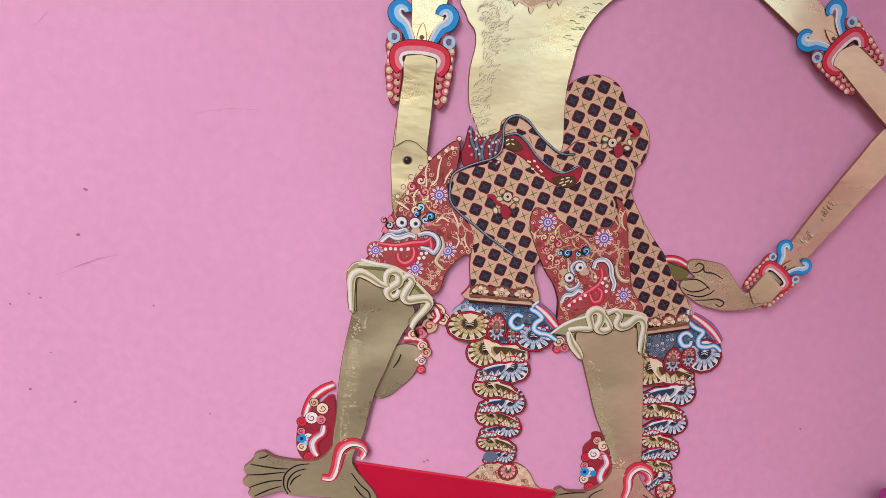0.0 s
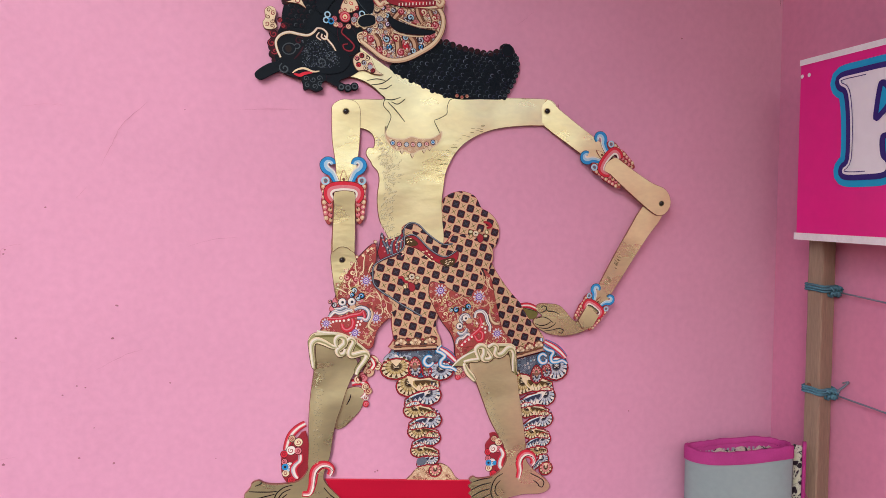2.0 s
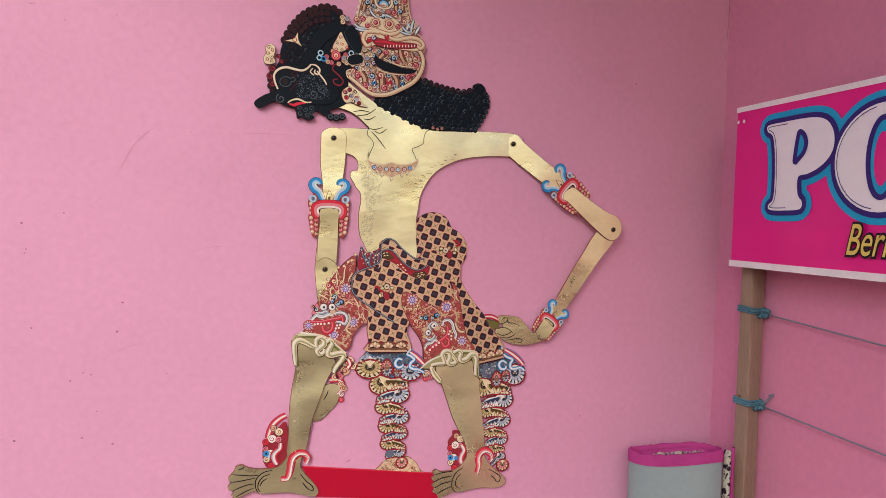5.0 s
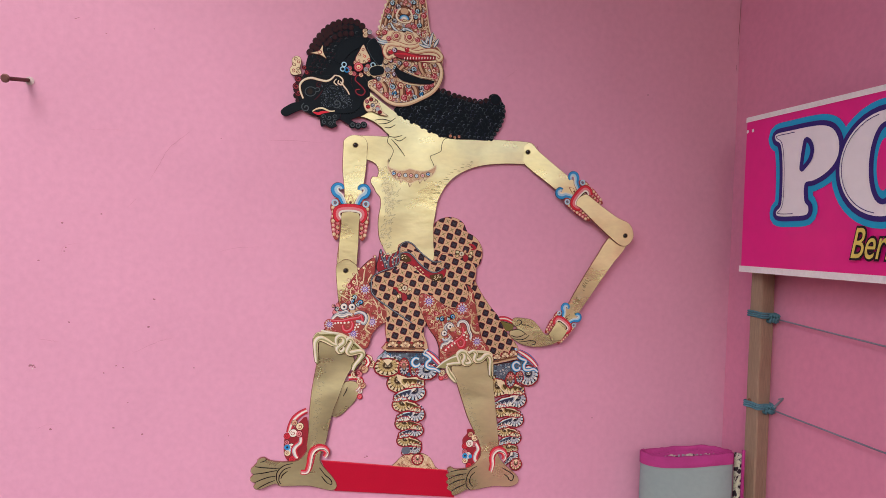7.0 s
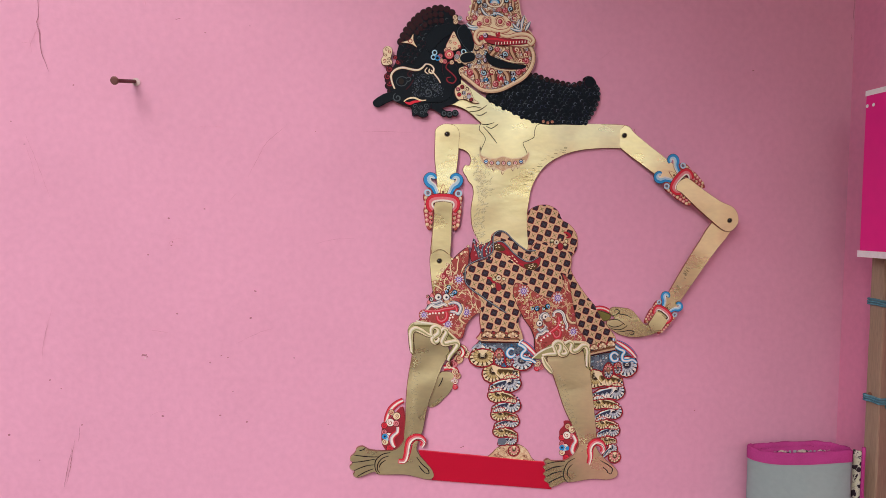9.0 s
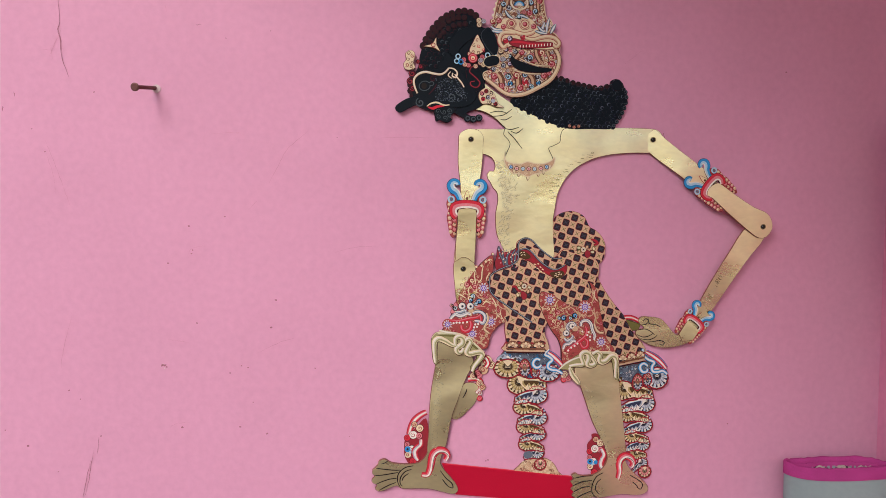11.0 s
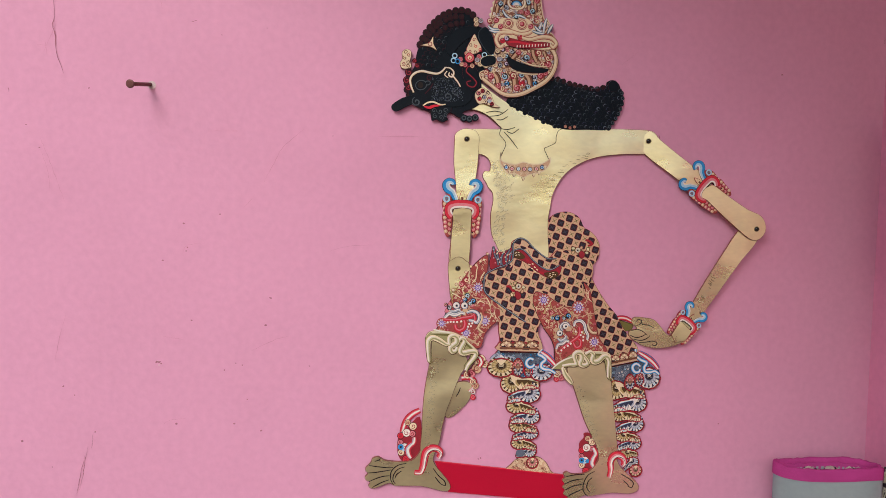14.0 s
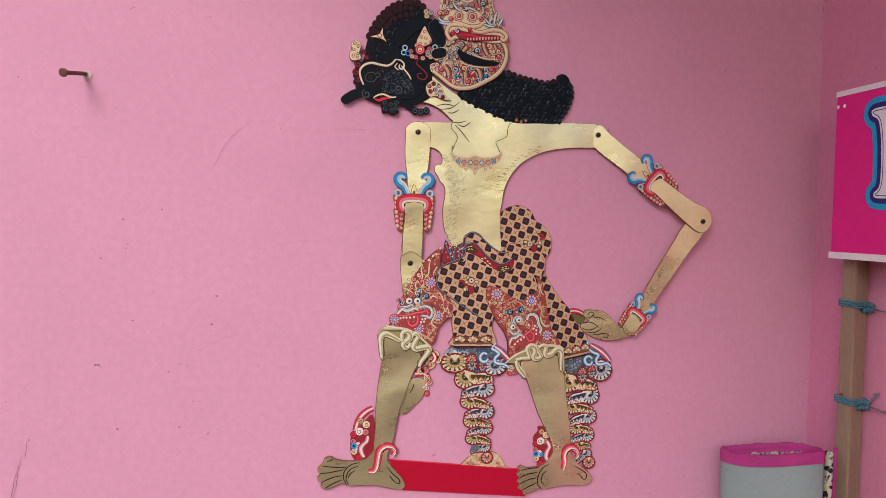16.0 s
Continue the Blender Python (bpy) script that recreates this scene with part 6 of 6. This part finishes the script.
# ---- sign stand: batten post, banner and cords ----
def batten_post(x0, y0, x1, y1, height):
    root = tagged(new("batten_post"), "weathered brown wooden batten post holding the banner", "post")
    root.matrix_world = pose((x0 + x1) / 2, (y0 + y1) / 2, 0, 0, 0, POST_TURN)
    bm = bmesh.new()
    hx, hy = (x1 - x0) / 2, (y1 - y0) / 2
    rows, rg = [], random.Random(3)
    for i in range(41):
        z = height * i / 40
        j = 0.0006
        rows.append([bm.verts.new((sx * hx + sx * rg.uniform(-j, j) + 0.0015 * math.sin(z * 3), sy * hy + sy * rg.uniform(-j, j), z)) for sx, sy in ((-0.86, -1), (0.86, -1), (1, -0.86), (1, 0.86), (0.86, 1), (-0.86, 1), (-1, 0.86), (-1, -0.86))])
    for a, b in zip(rows, rows[1:]):
        for k in range(8):
            bm.faces.new((a[k], a[(k + 1) % 8], b[(k + 1) % 8], b[k]))
    bm.faces.new(rows[0]), bm.faces.new(rows[-1])
    part("shaft", bm, WOOD, root)
    bm = bmesh.new()
    bmesh.ops.create_circle(bm, cap_ends=True, radius=0.004, segments=9, matrix=Matrix.Translation((-hx - 0.0012, 0.004, 1.172)) @ Matrix.Rotation(radians(-90), 4, "Y"))
    part("knot_hole", bm, BROWN, root, "dark knot in the wood")
    return root


POST = (0.7170, -0.1422, 0.7514, -0.1174)
POST_TURN = 15
batten_post(*POST, 1.66)
FAR_POST = (0.7173, -1.115, 0.7517, -1.090)
batten_post(*FAR_POST, 1.66)

ANCHOR = Vector((0.700, -0.113, 0.0))
ALONG = Vector((0.0, -1.0, 0.0))


def on_banner(s, z, lift=0.0):
    """A place on the banner: s metres along it from its free end, at height z, lift metres off its face."""
    return ANCHOR + ALONG * s + Vector((-1.0, 0.0, 0)) * (lift + 0.002 * math.sin(s * 9 + z * 5)) + Vector((0, 0, z))


def banner():
    # length runs on out of view past the lettering, added to shade the side wall
    z0, z1, length = 1.404, 1.684, 1.02
    root = tagged(new("banner"), "magenta vinyl banner with large white lettering on the post", "banner")
    rg = random.Random(8)

    def strip(s0, s1, za, zb, lift, mat, name, label="", thick=0.0012):
        bm = bmesh.new()
        nx, nz = max(2, int((s1 - s0) / 0.02)), max(1, int((zb - za) / 0.03))
        for back in (0, 1):
            g = [[bm.verts.new(on_banner(s0 + (s1 - s0) * i / nx, za + (zb - za) * j / nz, lift - thick * back)) for j in range(nz + 1)] for i in range(nx + 1)]
            for i in range(nx):
                for j in range(nz):
                    bm.faces.new((g[i][j], g[i + 1][j], g[i + 1][j + 1], g[i][j + 1]))
        return smooth_shade(part(name, bm, mat, root, label))

    sheet = strip(0, length, z0 + 0.008, z1 - 0.008, 0, VINYL, "sheet")
    strip(-0.001, length, z1 - 0.009, z1, 0.0015, HEM, "hem", "white upper hem", 0.005)
    strip(-0.004, length, z0, z0 + 0.011, 0.0015, HEM, "hem", "white lower hem", 0.006)
    for s in (0.005, 0.019):
        bm = bmesh.new()
        c = on_banner(s, 1.658, 0.002)
        bmesh.ops.create_circle(bm, cap_ends=True, radius=0.0032, segments=12, matrix=Matrix.Translation(c) @ Vector((-1.0, 0.0, 0)).to_track_quat("Z", "Y").to_matrix().to_4x4())
        part("eyelet", bm, HEM, root, "small pale eyelet")

    def outline_face(pts, lift, mat, name, parent, label=""):
        bm = bmesh.new()
        front = [bm.verts.new(on_banner(s, z, lift)) for s, z in pts]
        f = bm.faces.new(front)
        bmesh.ops.triangulate(bm, faces=[f])
        return part(name, bm, mat, parent, label)

    def outline_line(pts, w, lift, mat, name, parent, label="", broken=False):
        bm = bmesh.new()
        m = len(pts)
        a, b = [], []
        for i in range(m):
            d = Vector(pts[min(i + 1, m - 1)]) - Vector(pts[max(i - 1, 0)]) if broken else Vector(pts[(i + 1) % m]) - Vector(pts[i - 1])
            d.normalize()
            a.append(bm.verts.new(on_banner(pts[i][0] - d.y * w / 2, pts[i][1] + d.x * w / 2, lift)))
            b.append(bm.verts.new(on_banner(pts[i][0] + d.y * w / 2, pts[i][1] - d.x * w / 2, lift)))
        for i in range(m - 1 if broken else m):
            j = (i + 1) % m
            bm.faces.new((a[i], a[j], b[j], b[i]))
        return part(name, bm, mat, parent, label)

    def loop2(pts, n=4):
        return [(v.x, v.y) for v in smooth_path([(s, z, 0) for s, z in pts], True, n)]

    # the two large letters, in a heavy slab face
    p_out = loop2([(0.080, 1.643), (0.114, 1.6445), (0.151, 1.645), (0.181, 1.643), (0.201, 1.635), (0.213, 1.618), (0.215, 1.597), (0.207, 1.580), (0.189, 1.566), (0.168, 1.558), (0.150, 1.554), (0.151, 1.527), (0.160, 1.516), (0.157, 1.504), (0.128, 1.502), (0.094, 1.503), (0.089, 1.511), (0.100, 1.525), (0.099, 1.582), (0.092, 1.622), (0.079, 1.633)])
    p_eye = loop2([(0.149, 1.625), (0.158, 1.619), (0.163, 1.606), (0.159, 1.592), (0.149, 1.582), (0.142, 1.578), (0.143, 1.596), (0.146, 1.617)])

    def ellipse(s, z, rs, rz):
        return [(s + rs * math.cos(2 * math.pi * k / 40), z + rz * math.sin(2 * math.pi * k / 40)) for k in range(40)]

    o_out, o_eye = ellipse(0.296, 1.573, 0.078, 0.075), ellipse(0.298, 1.573, 0.0225, 0.0545)
    for out_pts, eye_pts in ((p_out, p_eye), (o_out, o_eye)):
        letter = outline_line(out_pts, 0.035, 0.0012, BAN_BLUE, "letter", root, "large white letter with indigo and cyan outlines")
        outline_line(out_pts, 0.016, 0.0020, BAN_NAVY, "inner_outline", letter, "indigo outline")
        outline_face(out_pts, 0.0027, BAN_WHITE, "letter_face", letter, "white letter face")
        m = len(out_pts)
        mid = sum(q[0] for q in out_pts) / m
        turn = sum(a[0] * b[1] - b[0] * a[1] for a, b in zip(out_pts, out_pts[1:] + out_pts[:1]))
        inset = []
        for i in range(m):
            d = (Vector(out_pts[(i + 1) % m]) - Vector(out_pts[i - 1])).normalized() * math.copysign(0.0042, turn)
            if out_pts[i][0] < mid - 0.012:
                inset.append((out_pts[i][0] - d.y, out_pts[i][1] + d.x))
        first = max(range(len(inset)), key=lambda i: (Vector(inset[i]) - Vector(inset[i - 1])).length)
        outline_line(inset[first:] + inset[:first], 0.0012, 0.0034, BAN_NAVY, "inline", letter, "thin indigo line inside the letter", True)
        outline_line(eye_pts, 0.008, 0.0036, BAN_NAVY, "eye_outline", letter)
        outline_face(eye_pts, 0.0034, BAN_BLUE, "eye", letter, "cyan opening of the letter")
    outline_face(ellipse(0.298, 1.571, 0.0125, 0.037), 0.0042, VINYL, "eye_ground", root, "magenta ground in the round letter")

    # the yellow script below
    def script(text, s, z, size, offset, lift, mat, name, parent):
        cu = bpy.data.curves.new(name, "FONT")
        cu.body, cu.size, cu.offset, cu.shear = text, size, offset, 0.32
        cu.resolution_u = 4
        tmp = new("script_source", cu)
        bpy.context.view_layer.update()
        me = bpy.data.meshes.new_from_object(tmp.evaluated_get(bpy.context.evaluated_depsgraph_get()))
        bpy.data.objects.remove(tmp)
        for v in me.vertices:
            v.co = on_banner(s + v.co.x * 0.64, z + v.co.y, lift)
        me.materials.clear()
        me.materials.append(mat)
        ob = new(name, me)
        ob.parent = parent
        return ob

    word = script("Berk", 0.247, 1.438, 0.064, 0.0036, 0.0046, BAN_BLACK, "script_word", root)
    tagged(word, "small yellow slanted lettering with black edge")
    script("Berk", 0.247, 1.438, 0.064, 0.0002, 0.0054, BAN_YELLOW, "script_face", word)
    return root


banner()


def tied_cord(z, drop, tail):
    """A teal cord wound round the post and knotted, its free length stretched to the far post."""
    root = tagged(new("tied_cord"), "teal cord knotted round the wooden post, stretched along under the banner", "rope", "cords on the post")
    x0, y0, x1, y1 = POST
    about = Vector(((x0 + x1) / 2, (y0 + y1) / 2, 0))
    twist = Matrix.Translation(about) @ Matrix.Rotation(radians(POST_TURN), 4, "Z") @ Matrix.Translation(-about)
    r = 0.0019
    for i in range(3):
        zz = z + 0.004 * (i - 1)
        k = [(x0 - r, y1 + r, zz + 0.002), (x0 - r * 1.2, (y0 + y1) / 2, zz + 0.0015), (x0 - r, y0 - r, zz), ((x0 + x1) / 2, y0 - r * 1.4, zz - 0.001), (x1 + r, y0 - r, zz - 0.002), (x1 + r, y1 + r, zz)]
        bm = bmesh.new()
        add_tube(bm, smooth_path([twist @ Vector(q) for q in k], True, 6), r, 7, closed=True)
        smooth_shade(part("winding", bm, ROPE, root))
    c = twist @ Vector((x1 - 0.006, y0 - 0.006, z - 0.006))
    for i in range(4):
        bm = bmesh.new()
        o = c + Vector((-0.013 + 0.0052 * i, -0.001 - 0.002 * math.sin(i), 0.0012 * (i % 2)))
        loop = [o + Vector((0.0022 * math.sin(3 * a), -0.0045 * math.cos(a), 0.0068 * math.sin(a))) for a in [2 * math.pi * k / 14 for k in range(14)]]
        add_tube(bm, loop, 0.0021, 7, closed=True)
        smooth_shade(part("knot", bm, ROPE, root))
    bm = bmesh.new()
    end = Vector((FAR_POST[0] + 0.013, FAR_POST[3] + 0.001, z - drop))
    run = [c + (end - c) * (i / 24) + Vector((0, 0, -0.006 * math.sin(math.pi * i / 24))) for i in range(25)]
    add_tube(bm, run, 0.0014, 7)
    smooth_shade(part("taut_length", bm, CORD, root, "grey-blue taut cord"))
    if tail:
        bm = bmesh.new()
        add_tube(bm, smooth_path([c, c + Vector((0.002, -0.010, 0.010)), c + Vector((0.003, -0.020, 0.020)), c + Vector((0.003, -0.025, 0.026)), c + Vector((0.002, -0.015, 0.022))], n=5), lambda u: 0.0022 - 0.001 * u, 7)
        smooth_shade(part("loose_end", bm, CORD, root, "frayed loose end"))
    return root


tied_cord(1.328, 0.034, False)
tied_cord(1.164, -0.006, True)


# ---- rolled mat standing on the ground ----
def rolled_mat(cx, cy, turn, wide, deep, top):
    """A mat rolled to a flattened oval, standing on end; its outer edge folds back to show the printed side."""
    root = tagged(new("rolled_mat"), "rolled grey mat with magenta fabric binding, standing upright by the post", "mat")
    root.matrix_world = pose(cx, cy, 0, 0, 0, turn)
    rg = random.Random(4)

    def oval(a):
        """A point of the roll at winding angle a, from the outer edge at the right end of the front."""
        k = 1 - 0.085 * a / (2 * math.pi)
        c, s = math.cos(-0.30 - a), math.sin(-0.30 - a)
        return Vector((wide * k * math.copysign(abs(c) ** 0.85, c), deep * (k - 0.09 * a / 6.28) * math.copysign(abs(s) ** 0.85, s), 0))

    def rim(p, a):
        return top + 0.16 * p.x + 0.002 * math.sin(a * 3.0) - (0.004 if a > 6.0 else 0.0)

    def sheet(a0, a1, low, high, thick, mat, name, label="", lift=0.0, ragged=0.0):
        bm = bmesh.new()
        n = int((a1 - a0) / 0.09) + 1
        rows = []
        for i in range(n + 1):
            a = a0 + (a1 - a0) * i / n
            p, d = oval(a), (oval(a + 0.02) - oval(a - 0.02)).normalized()
            nrm = Vector((d.y, -d.x, 0))
            if nrm.dot(p) < 0:
                nrm = -nrm
            zt = high + rim(p, a) - top + rg.uniform(-ragged, ragged)
            q = [(lift, low), (lift, zt - thick * 0.4), (lift - thick * 0.4, zt), (-lift - thick * 0.6, zt), (-lift - thick, zt - thick * 0.4), (-lift - thick, low)]
            if low > 0.2:
                q[0], q[5] = (lift, low + rim(p, a) - top), (-lift - thick, low + rim(p, a) - top)
            rows.append([bm.verts.new((p.x + nrm.x * k, p.y + nrm.y * k, h)) for k, h in q])
        for x, y in zip(rows, rows[1:]):
            for k in range(5):
                bm.faces.new((x[k], x[k + 1], y[k + 1], y[k]))
        bm.faces.new(rows[0]), bm.faces.new(rows[-1])
        return smooth_shade(part(name, bm, mat, root, label))

    turns = 2 * math.pi * 2.4
    sheet(0, 6.9, 0.03, top - 0.010, 0.004, MAT_GREY, "backing")
    sheet(6.95, turns, 0.03, top - 0.008, 0.004, MAT_GREY, "inner_winding", "inner winding of the roll")
    sheet(6.97, turns, top - 0.018, top - 0.003, 0.003, BINDING, "binding", "frayed magenta binding of the inner winding", 0.0010, 0.0016)
    sheet(0.02, 6.9, top - 0.0205, top, 0.0035, BINDING, "binding", "frayed magenta fabric binding", 0.0014, 0.0013)
    sheet(0.02, turns, 0.0, 0.034, 0.004, BINDING, "binding", "magenta fabric binding at the foot", 0.0016)
    # printed side of the next winding, seen past the outer edge, and its bound side edge
    def flap(x0, y0, x1, y1, low, high, mat, name, label, thick=0.003, wave=0.0):
        bm = bmesh.new()
        rows = []
        for i in range(61):
            z = low + (high - low) * i / 60
            w = wave * (math.sin(z * 90) + 0.5 * math.sin(z * 37))
            rows.append([bm.verts.new((x, y + w, z)) for x, y in ((x0, y0), ((x0 + x1) / 2, (y0 + y1) / 2 - 0.002), (x1, y1), (x1, y1 + thick), (x0, y0 + thick))])
        for a, b in zip(rows, rows[1:]):
            for k in range(5):
                bm.faces.new((a[k], a[(k + 1) % 5], b[(k + 1) % 5], b[k]))
        bm.faces.new(rows[0]), bm.faces.new(rows[-1])
        return smooth_shade(part(name, bm, mat, root, label))

    edge = oval(0)
    flap(edge.x + 0.001, edge.y + 0.016, edge.x + 0.014, edge.y + 0.010, 0.03, top + 0.16 * edge.x - 0.004, LINING, "lining", "cream printed lining with dark swirls", 0.003, 0.0008)
    flap(edge.x + 0.0135, edge.y + 0.006, edge.x + 0.019, edge.y + 0.008, 0.0, top + 0.16 * edge.x + 0.004, BINDING, "side_binding", "magenta binding down the side edge", 0.006, 0.0006)
    bm = bmesh.new()
    p = Vector((edge.x + 0.016, edge.y + 0.004, top - 0.055))
    add_tube(bm, smooth_path([p, p + Vector((0.003, -0.003, -0.010)), p + Vector((0.007, -0.003, -0.016)), p + Vector((0.009, -0.003, -0.020))], n=4), 0.0007, 5)
    part("loose_thread", bm, BINDING, root)
    # crumpled printed sheet in the mouth of the roll
    bm = bmesh.new()
    grid = [[bm.verts.new((wide * 0.78 * (i / 9 - 1) * 0.92, deep * 0.55 * (j / 2 - 1), top - 0.016 + 0.16 * wide * (i / 9 - 1) + 0.006 * math.sin(i * 1.3 + j * 2.0))) for j in range(5)] for i in range(19)]
    for i in range(18):
        for j in range(4):
            bm.faces.new((grid[i][j], grid[i + 1][j], grid[i + 1][j + 1], grid[i][j + 1]))
    smooth_shade(part("inner_print", bm, LINING, root, "crumpled white and green printed sheet"))
    return root


rolled_mat(0.619, -0.088, -36, 0.0835, 0.036, 1.070)
